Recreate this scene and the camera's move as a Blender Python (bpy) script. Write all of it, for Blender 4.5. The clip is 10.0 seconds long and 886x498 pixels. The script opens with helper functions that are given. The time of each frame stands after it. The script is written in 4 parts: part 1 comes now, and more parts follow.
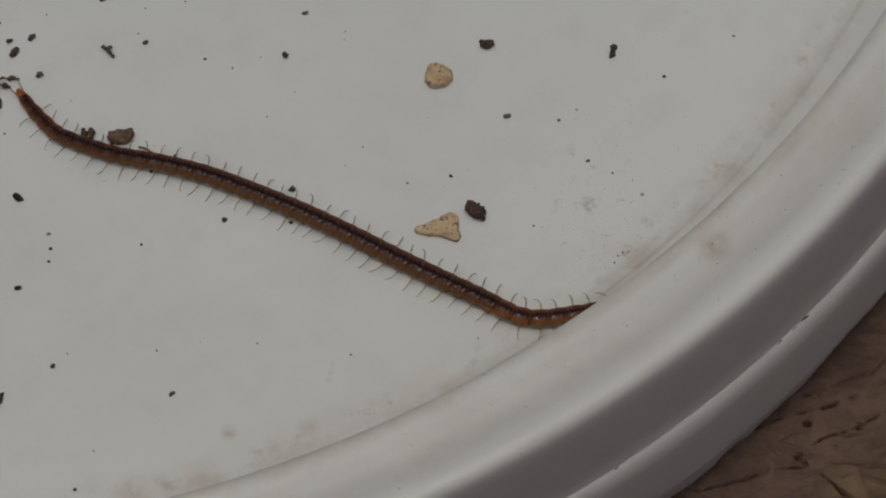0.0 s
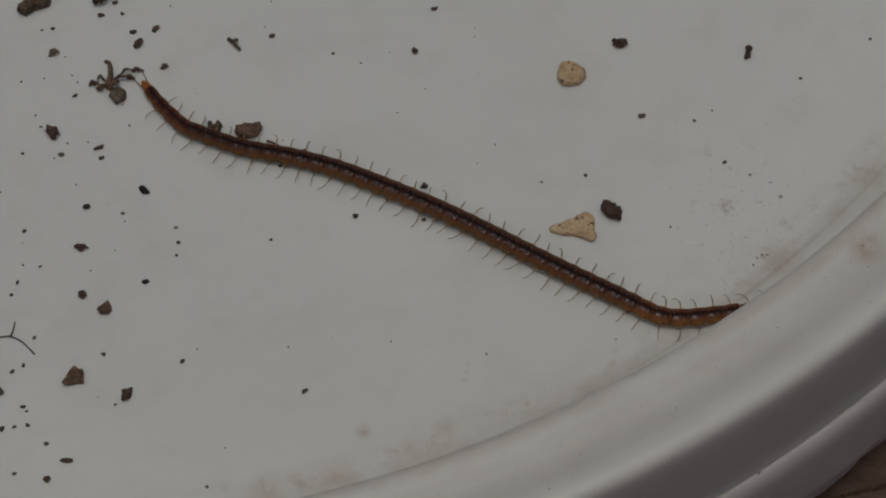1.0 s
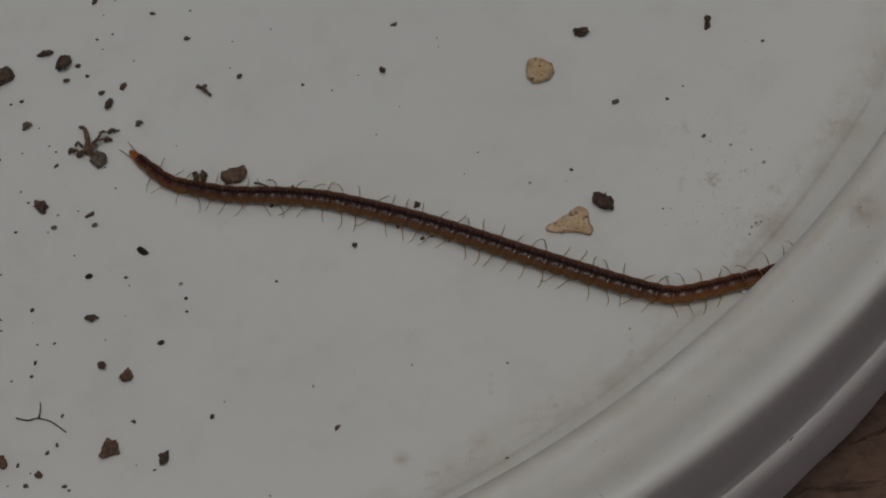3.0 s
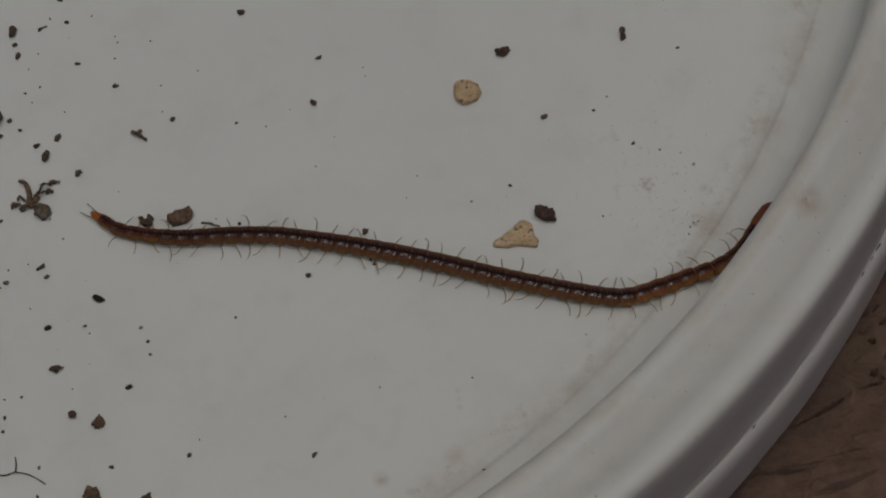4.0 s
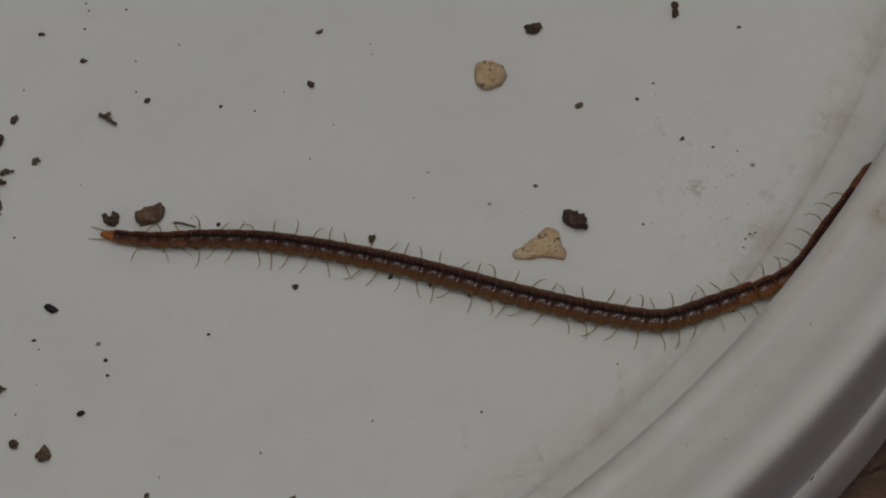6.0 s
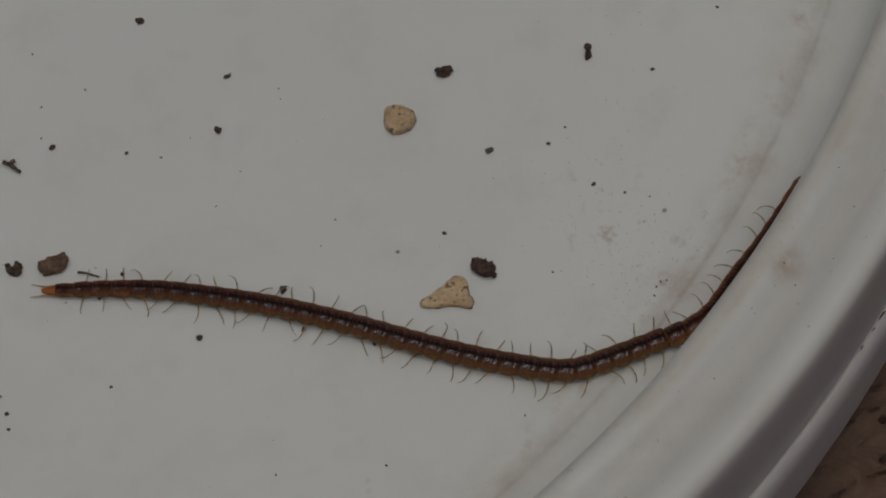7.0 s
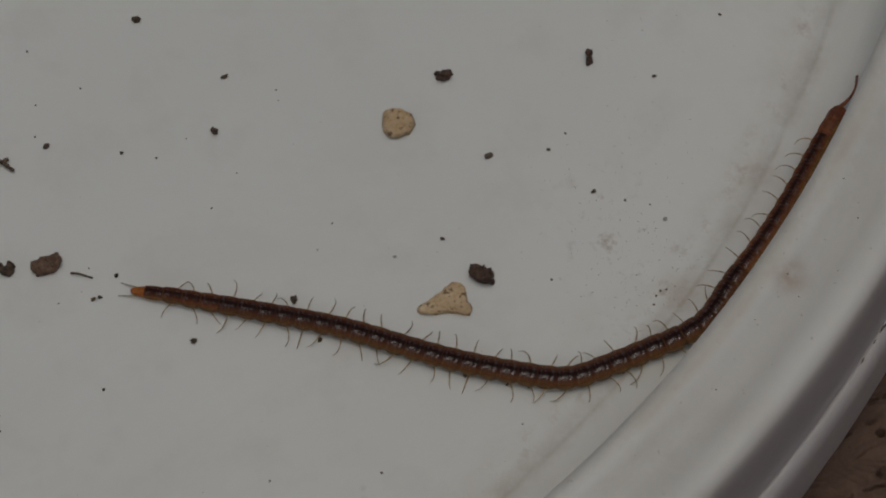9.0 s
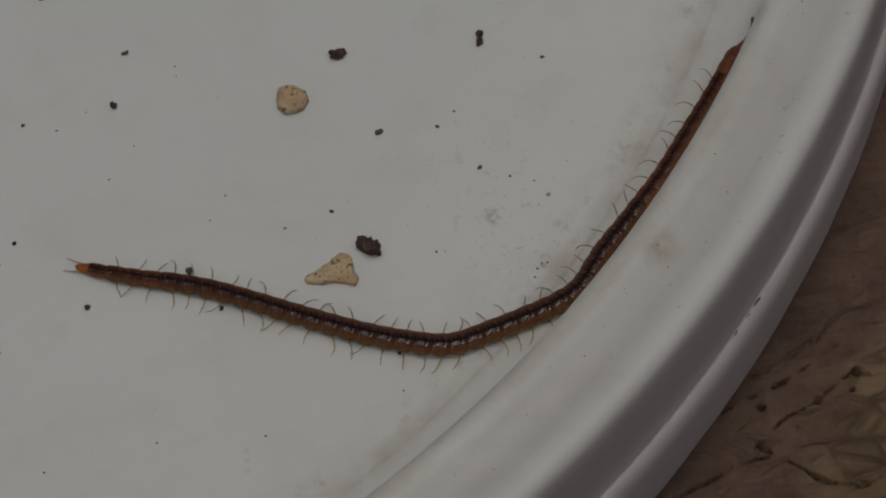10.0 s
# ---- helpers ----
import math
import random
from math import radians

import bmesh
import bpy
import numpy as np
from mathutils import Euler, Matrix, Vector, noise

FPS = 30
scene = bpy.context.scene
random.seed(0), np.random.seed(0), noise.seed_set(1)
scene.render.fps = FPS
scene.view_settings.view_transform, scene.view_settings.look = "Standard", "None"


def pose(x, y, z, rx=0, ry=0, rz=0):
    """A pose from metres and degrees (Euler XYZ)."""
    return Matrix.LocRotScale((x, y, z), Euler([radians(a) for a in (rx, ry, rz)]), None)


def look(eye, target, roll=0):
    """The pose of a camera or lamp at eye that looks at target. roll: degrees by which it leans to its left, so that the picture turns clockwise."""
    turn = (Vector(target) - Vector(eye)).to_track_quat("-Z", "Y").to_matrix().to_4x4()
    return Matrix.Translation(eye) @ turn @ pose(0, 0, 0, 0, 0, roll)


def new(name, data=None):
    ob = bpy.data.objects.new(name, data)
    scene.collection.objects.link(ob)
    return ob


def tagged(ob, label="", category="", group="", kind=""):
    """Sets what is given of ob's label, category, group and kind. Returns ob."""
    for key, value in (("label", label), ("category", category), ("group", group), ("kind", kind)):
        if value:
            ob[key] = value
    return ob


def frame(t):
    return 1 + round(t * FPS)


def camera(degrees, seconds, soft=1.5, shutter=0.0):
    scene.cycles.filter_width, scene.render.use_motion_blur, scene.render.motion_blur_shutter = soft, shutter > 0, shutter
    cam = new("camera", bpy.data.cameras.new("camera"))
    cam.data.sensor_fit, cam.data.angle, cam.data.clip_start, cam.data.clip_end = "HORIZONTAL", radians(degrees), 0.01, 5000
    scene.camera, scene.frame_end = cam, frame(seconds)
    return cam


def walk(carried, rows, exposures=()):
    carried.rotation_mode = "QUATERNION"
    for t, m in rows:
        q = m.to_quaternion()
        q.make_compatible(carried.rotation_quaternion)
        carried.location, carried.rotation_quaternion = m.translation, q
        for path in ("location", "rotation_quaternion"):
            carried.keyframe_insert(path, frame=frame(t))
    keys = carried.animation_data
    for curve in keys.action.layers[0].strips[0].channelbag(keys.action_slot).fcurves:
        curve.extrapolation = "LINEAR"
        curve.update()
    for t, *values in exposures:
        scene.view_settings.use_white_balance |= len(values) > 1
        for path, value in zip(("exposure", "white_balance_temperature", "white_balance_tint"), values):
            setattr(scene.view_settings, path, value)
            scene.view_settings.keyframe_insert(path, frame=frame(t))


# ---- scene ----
FOV = 17.818
PATH = [
    (0, pose(0.08218, -0.25254, 0.31908, 27.800, 3.905, -0.113)),
    (0.2, pose(0.07059, -0.24894, 0.32165, 27.665, 3.125, -0.498)),
    (0.5, pose(0.05688, -0.25212, 0.31155, 28.144, 2.249, -0.387)),
    (0.8, pose(0.05993, -0.24895, 0.31679, 27.989, 2.808, 0.200)),
    (1, pose(0.06094, -0.25328, 0.31422, 28.393, 2.739, 0.292)),
    (1.3, pose(0.06116, -0.24849, 0.31839, 27.432, 2.634, 0.028)),
    (1.5, pose(0.05252, -0.24828, 0.32256, 27.506, 1.964, -0.183)),
    (1.8, pose(0.05191, -0.24435, 0.32636, 27.309, 2.523, -0.194)),
    (2, pose(0.05009, -0.24758, 0.32395, 27.820, 2.337, -0.293)),
    (2.2, pose(0.04757, -0.25063, 0.32338, 27.966, 2.359, -0.558)),
    (2.5, pose(0.04375, -0.24244, 0.30676, 27.510, 3.030, -2.734)),
    (2.7, pose(0.04354, -0.23345, 0.31617, 24.950, 4.658, -7.109)),
    (3, pose(0.04524, -0.23675, 0.32908, 24.779, 4.056, -9.032)),
    (3.2, pose(0.03688, -0.23788, 0.33853, 24.034, 1.865, -11.444)),
    (4.3, pose(0.00735, -0.22778, 0.33628, 25.503, -0.359, -16.358)),
    (4.5, pose(0.01092, -0.22523, 0.32777, 25.641, 0.042, -15.670)),
    (4.7, pose(0.01257, -0.22659, 0.32804, 25.386, 0.607, -15.103)),
    (5, pose(0.02747, -0.22560, 0.32846, 25.014, 1.460, -14.258)),
    (5.2, pose(0.02235, -0.22789, 0.32524, 25.244, 0.839, -14.379)),
    (6.3, pose(0.03448, -0.20778, 0.28840, 24.058, 2.391, -13.604)),
    (6.5, pose(0.03431, -0.20875, 0.28845, 24.137, 2.107, -13.848)),
    (6.8, pose(0.03991, -0.20737, 0.29052, 23.940, 2.469, -13.825)),
    (7, pose(0.04641, -0.20598, 0.29190, 23.809, 2.711, -13.810)),
    (7.3, pose(0.04970, -0.20682, 0.29011, 23.945, 2.635, -13.954)),
    (7.5, pose(0.04944, -0.20802, 0.28892, 24.036, 2.585, -14.050)),
    (7.8, pose(0.04365, -0.20598, 0.29008, 23.966, 2.259, -13.994)),
    (8, pose(0.04283, -0.20487, 0.29084, 23.919, 2.042, -13.957)),
    (8.3, pose(0.04148, -0.20363, 0.29031, 23.878, 1.868, -13.839)),
    (8.5, pose(0.04048, -0.20284, 0.28996, 23.851, 1.753, -13.761)),
    (9, pose(0.04307, -0.20349, 0.28944, 23.855, 1.682, -13.373)),
    (9.3, pose(0.04485, -0.20359, 0.28912, 23.874, 1.663, -13.250)),
    (9.5, pose(0.04708, -0.20506, 0.28890, 23.886, 1.651, -13.168)),
    (9.8, pose(0.04956, -0.20888, 0.29209, 24.252, 1.660, -12.874)),
    (10, pose(0.05414, -0.21533, 0.29421, 24.496, 1.666, -12.679)),
]
EXPOSURES = [(0.0, -1.01, 6330, 5), (0.2, -1.19, 6330, 5), (0.5, -1.28, 6330, 5), (1.0, -1.37, 6330, 5), (2.0, -1.41, 6330, 5), (3.0, -1.47, 6330, 5), (5.0, -1.41, 6330, 5), (7.5, -1.41, 6330, 5), (10.0, -1.41, 6330, 5)]
SKY, SUN, SUN_ANGLE, SUN_ELEVATION, SUN_AZIMUTH = 0.085, 1.12, 34.0, 88.0, 135.0
TRACK = [
    (9.38, -70.99), (11.51, -74.10), (14.54, -77.45), (15.36, -77.92), (18.78, -79.54),
    (22.21, -80.92), (27.35, -82.28), (32.48, -83.95), (35.91, -85.43), (41.05, -87.90),
    (46.18, -90.55), (51.32, -93.48), (56.46, -96.57), (61.60, -99.46), (66.73, -102.05),
    (71.87, -104.02), (77.01, -103.67), (80.43, -103.19), (83.86, -102.52), (87.28, -100.94),
    (90.71, -97.53), (93.45, -95.11), (95.48, -93.15), (97.47, -91.15), (99.39, -89.09),
    (101.25, -86.97), (103.07, -84.81), (104.84, -82.61), (106.56, -80.38), (108.23, -78.11),
    (109.86, -75.80), (111.44, -73.46), (112.97, -71.09), (114.44, -68.69),
]

# ---- camera ----
cam = camera(FOV, 10.0, soft=2.0, shutter=0.0)
walk(cam, PATH, exposures=EXPOSURES)

# ---- light: open sky under thin cloud ----
world = bpy.data.worlds.new("sky")
scene.world = world
world.use_nodes = True
_nt = world.node_tree
_sky = _nt.nodes.new("ShaderNodeTexSky")
_sky.sky_type = "NISHITA"
_sky.sun_disc = False
_sky.sun_elevation = radians(SUN_ELEVATION)
_sky.sun_rotation = radians(SUN_AZIMUTH)
_sky.air_density, _sky.dust_density, _sky.ozone_density = 0.8, 7.0, 0.5
_nt.links.new(_sky.outputs[0], _nt.nodes["Background"].inputs[0])
_nt.nodes["Background"].inputs[1].default_value = SKY
sun = new("sun", bpy.data.lights.new("sun", "SUN"))
sun.data.energy, sun.data.angle, sun.data.color = SUN, radians(SUN_ANGLE), (1.0, 0.97, 0.93)
_e, _a = radians(SUN_ELEVATION), radians(SUN_AZIMUTH)
sun.matrix_world = look((math.sin(_a) * math.cos(_e), math.cos(_a) * math.cos(_e), math.sin(_e)), (0, 0, 0))

# ---- materials ----
MM = 0.001
FLOOR = 20.55 * MM          # height of the lid's flat panel over the board
U = 68.5                    # one unit of the lid's profile, in millimetres


class Mat:
    """A node material in the making."""

    def __init__(self, name):
        self.m = bpy.data.materials.new(name)
        self.m.use_nodes = True
        self.n, self.l = self.m.node_tree.nodes, self.m.node_tree.links
        self.p = self.n["Principled BSDF"]
        self.co = self.n.new("ShaderNodeTexCoord").outputs["Object"]

    def noise(self, scale, detail=4.0, rough=0.6, co=None, warp=0.0):
        t = self.n.new("ShaderNodeTexNoise")
        t.inputs["Scale"].default_value, t.inputs["Detail"].default_value = scale, detail
        t.inputs["Roughness"].default_value, t.inputs["Distortion"].default_value = rough, warp
        self.l.new(co or self.co, t.inputs["Vector"])
        return t.outputs["Fac"]

    def ramp(self, fac, *stops):
        r = self.n.new("ShaderNodeValToRGB")
        while len(r.color_ramp.elements) < len(stops):
            r.color_ramp.elements.new(0.5)
        for e, (at, c) in zip(r.color_ramp.elements, stops):
            e.position = at
            e.color = (*c, 1) if isinstance(c, tuple) else (c, c, c, 1)
        self.l.new(fac, r.inputs[0])
        return r.outputs[0]

    def mix(self, fac, a, b, how="MIX"):
        x = self.n.new("ShaderNodeMix")
        x.data_type, x.blend_type = "RGBA", how
        for value, socket in ((fac, x.inputs[0]), (a, x.inputs[6]), (b, x.inputs[7])):
            if isinstance(value, (int, float)):
                socket.default_value = value if socket == x.inputs[0] else (value, value, value, 1)
            elif isinstance(value, tuple):
                socket.default_value = (*value, 1)
            else:
                self.l.new(value, socket)
        return x.outputs[2]

    def math(self, how, a, b=0.0, c=0.0):
        x = self.n.new("ShaderNodeMath")
        x.operation = how
        for value, socket in zip((a, b, c), x.inputs):
            if isinstance(value, (int, float)):
                socket.default_value = value
            else:
                self.l.new(value, socket)
        return x.outputs[0]

    def spot(self, x, y, z, radius):
        """1 at a place of the object, fading to 0 at the radius (millimetres)."""
        d = self.n.new("ShaderNodeVectorMath")
        d.operation = "DISTANCE"
        self.l.new(self.co, d.inputs[0])
        d.inputs[1].default_value = (x * MM, y * MM, z * MM)
        r = self.n.new("ShaderNodeMapRange")
        r.interpolation_type = "SMOOTHSTEP"
        r.inputs["From Min"].default_value, r.inputs["From Max"].default_value = radius * MM, 0.0
        self.l.new(d.outputs["Value"], r.inputs["Value"])
        return r.outputs[0]

    def radius(self):
        """The distance from the object's axis."""
        s = self.n.new("ShaderNodeSeparateXYZ")
        self.l.new(self.co, s.inputs[0])
        return self.math("SQRT", self.math("ADD", self.math("MULTIPLY", s.outputs[0], s.outputs[0]), self.math("MULTIPLY", s.outputs[1], s.outputs[1])))

    def streaks(self, scale):
        """Noise that runs in circles round the axis, as turned or moulded plastic wears."""
        c = self.n.new("ShaderNodeCombineXYZ")
        self.l.new(self.radius(), c.inputs[0])
        self.l.new(self.math("MULTIPLY", self.noise(8, 2), 0.004), c.inputs[1])
        return self.noise(scale, 3, 0.6, c.outputs[0])

    def ring(self, at, wide):
        """1 on the circle of that radius round the object's axis, 0 at a width from it (millimetres)."""
        q = self.radius()
        d = self.math("ABSOLUTE", self.math("SUBTRACT", q, at * MM))
        r = self.n.new("ShaderNodeMapRange")
        r.interpolation_type = "SMOOTHSTEP"
        r.inputs["From Min"].default_value, r.inputs["From Max"].default_value = wide * MM, 0.0
        self.l.new(d, r.inputs["Value"])
        return r.outputs[0]

    def bump(self, height, strength, dist):
        b = self.n.new("ShaderNodeBump")
        b.inputs["Strength"].default_value, b.inputs["Distance"].default_value = strength, dist
        self.l.new(height, b.inputs["Height"])
        self.l.new(b.outputs[0], self.p.inputs["Normal"])
        return self

    def done(self, color, rough=0.5, spec=0.5, sub=0.0, radius=(1, 0.6, 0.4), scale=0.001):
        for value, key in ((color, "Base Color"), (rough, "Roughness")):
            if isinstance(value, tuple):
                self.p.inputs[key].default_value = (*value, 1)
            elif isinstance(value, (int, float)):
                self.p.inputs[key].default_value = value
            else:
                self.l.new(value, self.p.inputs[key])
        if spec is not None:
            self.p.inputs["Specular IOR Level"].default_value = spec
        if sub:
            self.p.inputs["Subsurface Weight"].default_value = sub
            self.p.inputs["Subsurface Radius"].default_value = radius
            self.p.inputs["Subsurface Scale"].default_value = scale
        return self.m


def plastic_material(name, dirt):
    """Dull white polythene, a little soiled; the rim is toned darker and warmer, and its outside is tinted as if by
    light off the wood. Shade is painted at the rim's foot, inner edge and groove. dirt: how strongly mud clings to the
    creases and in patches, and how strong the shade at foot and edge is.
    """
    k = Mat(name)
    base = k.ramp(k.noise(14, 3), (0.3, (0.69, 0.69, 0.66)), (0.7, (0.75, 0.75, 0.72)))
    # the rim a little darker and warmer than the panel
    rim_tone = k.ring(143.0, 12.0)
    base = k.mix(rim_tone, base, (0.685, 0.672, 0.630))
    # outer wall and skirt tinted brown, standing in for light bounced off the wood
    bounce_tint = k.math("MULTIPLY", k.ring(149.5, 4.0), k.ramp(k.noise(60, 6, 0.7), (0.25, 0.55), (0.7, 1.0)))
    base = k.mix(k.math("MULTIPLY", bounce_tint, 0.55), base, (0.60, 0.515, 0.50))
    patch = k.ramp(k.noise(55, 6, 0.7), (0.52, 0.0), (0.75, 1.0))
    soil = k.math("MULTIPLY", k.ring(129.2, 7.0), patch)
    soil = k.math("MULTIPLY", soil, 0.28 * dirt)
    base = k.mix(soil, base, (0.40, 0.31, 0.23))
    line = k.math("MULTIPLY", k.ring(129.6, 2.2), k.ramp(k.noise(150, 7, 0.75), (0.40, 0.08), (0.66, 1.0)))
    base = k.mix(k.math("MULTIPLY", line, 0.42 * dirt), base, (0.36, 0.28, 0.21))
    # brown dirt band at the rim's foot, with the rim's shade painted in
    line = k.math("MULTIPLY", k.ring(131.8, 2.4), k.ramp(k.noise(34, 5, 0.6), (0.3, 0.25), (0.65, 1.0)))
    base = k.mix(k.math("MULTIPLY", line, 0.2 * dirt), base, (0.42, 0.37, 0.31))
    # thin lines of grime; the one at 136.8 is painted shade dimming the rim's inner edge
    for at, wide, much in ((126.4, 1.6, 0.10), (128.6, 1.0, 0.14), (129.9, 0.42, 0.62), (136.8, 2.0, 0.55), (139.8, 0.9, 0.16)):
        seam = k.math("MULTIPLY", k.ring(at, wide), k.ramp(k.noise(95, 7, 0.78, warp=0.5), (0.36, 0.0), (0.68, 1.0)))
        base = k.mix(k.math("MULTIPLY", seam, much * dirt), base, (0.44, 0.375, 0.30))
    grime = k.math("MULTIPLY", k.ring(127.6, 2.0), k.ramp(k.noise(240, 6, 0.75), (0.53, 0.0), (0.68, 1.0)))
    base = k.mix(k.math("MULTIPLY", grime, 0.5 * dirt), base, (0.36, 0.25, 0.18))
    # dusty patches by the rim and a smear of dried mud
    grit = k.ramp(k.noise(420, 5, 0.75), (0.56, 0.0), (0.66, 1.0))
    dust = k.math("ADD", k.spot(82.53, -94.97, 0, 11), k.spot(80.09, -86.35, 0, 8))
    base = k.mix(k.math("MULTIPLY", k.math("MULTIPLY", dust, grit), 0.55), base, (0.36, 0.28, 0.21))
    for x, y, z, r, f in ((37.1, -118.0, 0, 1.5, 0.6), (93.9, -104.1, 16.2, 2.9, 0.8), (46.5, -117.6, 0, 2.2, 0.45), (42.5, -120.3, 0, 2.2, 0.4),
                          (34, -124, 0, 3.5, 0.45), (26, -125.6, 0, 3.5, 0.45), (88.5, -76.5, 0, 4, 0.08), (97, -85.5, 0, 3, 0.45), (86, -96.5, 0, 3.5, 0.4)):
        mark = k.math("MULTIPLY", k.spot(x, y, z, r), k.ramp(k.noise(700, 4), (0.3, 0.3), (0.6, 1.0)))
        base = k.mix(k.math("MULTIPLY", mark, f), base, (0.42, 0.32, 0.24))
    crest = k.math("MULTIPLY", k.ring(138.0, 1.3), k.ramp(k.noise(30, 6, 0.7), (0.48, 0.0), (0.66, 1.0)))
    base = k.mix(k.math("MULTIPLY", crest, 0.5), base, (0.44, 0.35, 0.24))
    for n in range(7):
        wipe = k.math("MULTIPLY", k.spot(32.08 + -2.01 * n, -91.82 + -2.01 * n, 0, 2.0), k.ramp(k.noise(160, 4), (0.4, 0.3), (0.6, 1.0)))
        base = k.mix(k.math("MULTIPLY", wipe, 0.12), base, (0.44, 0.43, 0.40))
    for n in range(3):
        base = k.mix(k.math("MULTIPLY", k.spot(49.04 + -0.18 * n, -109.56 + -1.06 * n, 0, 0.55), 0.2), base, (0.36, 0.34, 0.31))
    worn = k.math("MULTIPLY", k.ramp(k.streaks(420), (0.42, 0.0), (0.66, 1.0)), k.ring(138, 14.0))
    base = k.mix(k.math("MULTIPLY", worn, 0.22), base, (0.52, 0.48, 0.42))
    # grey painted along the top groove to deepen its shading, uneven in strength
    groove_shade = k.math("MULTIPLY", k.ring(141.9, 3.0), k.ramp(k.noise(45, 6, 0.7), (0.3, 0.45), (0.65, 1.0)))
    base = k.mix(k.math("MULTIPLY", groove_shade, 0.34), base, (0.47, 0.44, 0.39))
    film = k.math("MULTIPLY", k.ring(141.0, 8.0), k.ramp(k.noise(70, 7, 0.75, warp=0.6), (0.46, 0.0), (0.68, 1.0)))
    base = k.mix(k.math("MULTIPLY", film, 0.34), base, (0.48, 0.44, 0.37))
    flyspot = k.math("MULTIPLY", k.ring(142.0, 9.0), k.ramp(k.noise(900, 2), (0.70, 0.0), (0.74, 1.0)))
    base = k.mix(k.math("MULTIPLY", flyspot, 0.5), base, (0.25, 0.22, 0.18))
    blot = k.ramp(k.noise(130, 4, 0.6), (0.52, 0.0), (0.7, 1.0))
    base = k.mix(k.math("MULTIPLY", blot, 0.14), base, (0.50, 0.46, 0.40))
    scuff = k.ramp(k.noise(9, 8, 0.7, warp=1.5), (0.55, 0.0), (0.7, 1.0))
    base = k.mix(k.math("MULTIPLY", scuff, 0.22), base, (0.60, 0.55, 0.50))
    k.bump(k.noise(900, 4), 0.06, 0.0003)
    return k.done(base, k.ramp(k.noise(120, 5), (0.3, 0.34), (0.7, 0.5)), 0.45, 0.4, (1, 0.9, 0.75), 0.003)


def soil_material(name, dark, light, rough=0.8, spec=0.3):
    k = Mat(name)
    info = k.n.new("ShaderNodeObjectInfo").outputs["Random"]
    base = k.ramp(k.noise(1500, 6, 0.75), (0.36, dark), (0.66, tuple(1.2 * c for c in light)))
    base = k.mix(k.math("MULTIPLY", info, 0.5), base, tuple(0.8 * c for c in dark))
    k.bump(k.noise(3500, 4, 0.7), 0.7, 0.0002)
    return k.done(base, rough, spec)


def wood_material():
    """Damp old wood: dark purplish brown and crumbling; where it is drier, ochre flakes with dark fibres lying across one another."""
    k = Mat("weathered wood")

    def turned(angle, stretch):
        m = k.n.new("ShaderNodeMapping")
        m.inputs["Rotation"].default_value = (0, 0, radians(angle))
        m.inputs["Scale"].default_value = (stretch, 1.0, 1.0)
        k.l.new(k.co, m.inputs["Vector"])
        return m.outputs[0]

    def flakes(co, scale):
        v = k.n.new("ShaderNodeTexVoronoi")
        v.inputs["Scale"].default_value = scale
        k.l.new(co, v.inputs["Vector"])
        e = k.n.new("ShaderNodeTexVoronoi")
        e.feature = "DISTANCE_TO_EDGE"
        e.inputs["Scale"].default_value = scale
        k.l.new(co, e.inputs["Vector"])
        return v.outputs["Color"], e.outputs["Distance"]

    mottle = k.noise(210, 7, 0.72, warp=0.7)
    grain = k.noise(430, 7, 0.72, turned(-24, 0.3), 0.5)
    patch = k.math("ADD", k.spot(115, -120, 0, 17), k.math("MULTIPLY", k.spot(124, -109, 0, 14), 0.8))
    dry = k.ramp(k.math("ADD", k.math("MULTIPLY", k.noise(75, 5, 0.65, warp=0.8), 0.55), k.math("MULTIPLY", patch, 0.28)), (0.34, 0.0), (0.56, 0.85))
    damp = k.ramp(mottle, (0.30, (0.085, 0.052, 0.041)), (0.5, (0.140, 0.086, 0.064)), (0.72, (0.205, 0.132, 0.096)))
    damp = k.mix(k.ramp(grain, (0.4, 0.0), (0.72, 0.5)), damp, (0.21, 0.132, 0.088))
    cell, edge = flakes(turned(52, 0.45), 300)
    cell2, edge2 = flakes(turned(-33, 0.42), 250)
    tint = k.n.new("ShaderNodeSeparateColor")
    k.l.new(k.mix(k.ramp(k.noise(120, 2), (0.46, 0.0), (0.54, 1.0)), cell, cell2), tint.inputs[0])
    ochre = k.ramp(k.math("ADD", k.math("MULTIPLY", tint.outputs[0], 0.6), k.math("MULTIPLY", grain, 0.4)), (0.18, (0.110, 0.068, 0.040)), (0.5, (0.185, 0.120, 0.067)), (0.8, (0.27, 0.188, 0.108)))
    base = k.mix(dry, damp, ochre)
    gap = k.math("MULTIPLY", k.ramp(k.math("MINIMUM", edge, k.math("MULTIPLY", edge2, 1.2)), (0.03, 1.0), (0.10, 0.0)), k.ramp(k.noise(160, 3), (0.42, 0.1), (0.6, 1.0)))
    base = k.mix(k.math("MULTIPLY", gap, k.math("MULTIPLY_ADD", dry, 0.45, 0.05)), base, (0.036, 0.024, 0.017))
    fibre = k.noise(420, 4, 0.55, turned(18, 0.16), 0.4)
    base = k.mix(k.math("MULTIPLY", k.ramp(fibre, (0.63, 0.0), (0.67, 1.0)), 0.5), base, (0.032, 0.021, 0.016))
    speck = k.ramp(k.noise(420, 4, 0.65), (0.66, 0.0), (0.72, 1.0))
    base = k.mix(k.math("MULTIPLY", speck, 0.6), base, (0.030, 0.020, 0.016))
    k.bump(k.math("SUBTRACT", k.math("ADD", k.math("ADD", grain, mottle), k.math("MULTIPLY", tint.outputs[0], 0.8)), k.math("MULTIPLY", gap, 1.2)), 0.55, 0.0007)
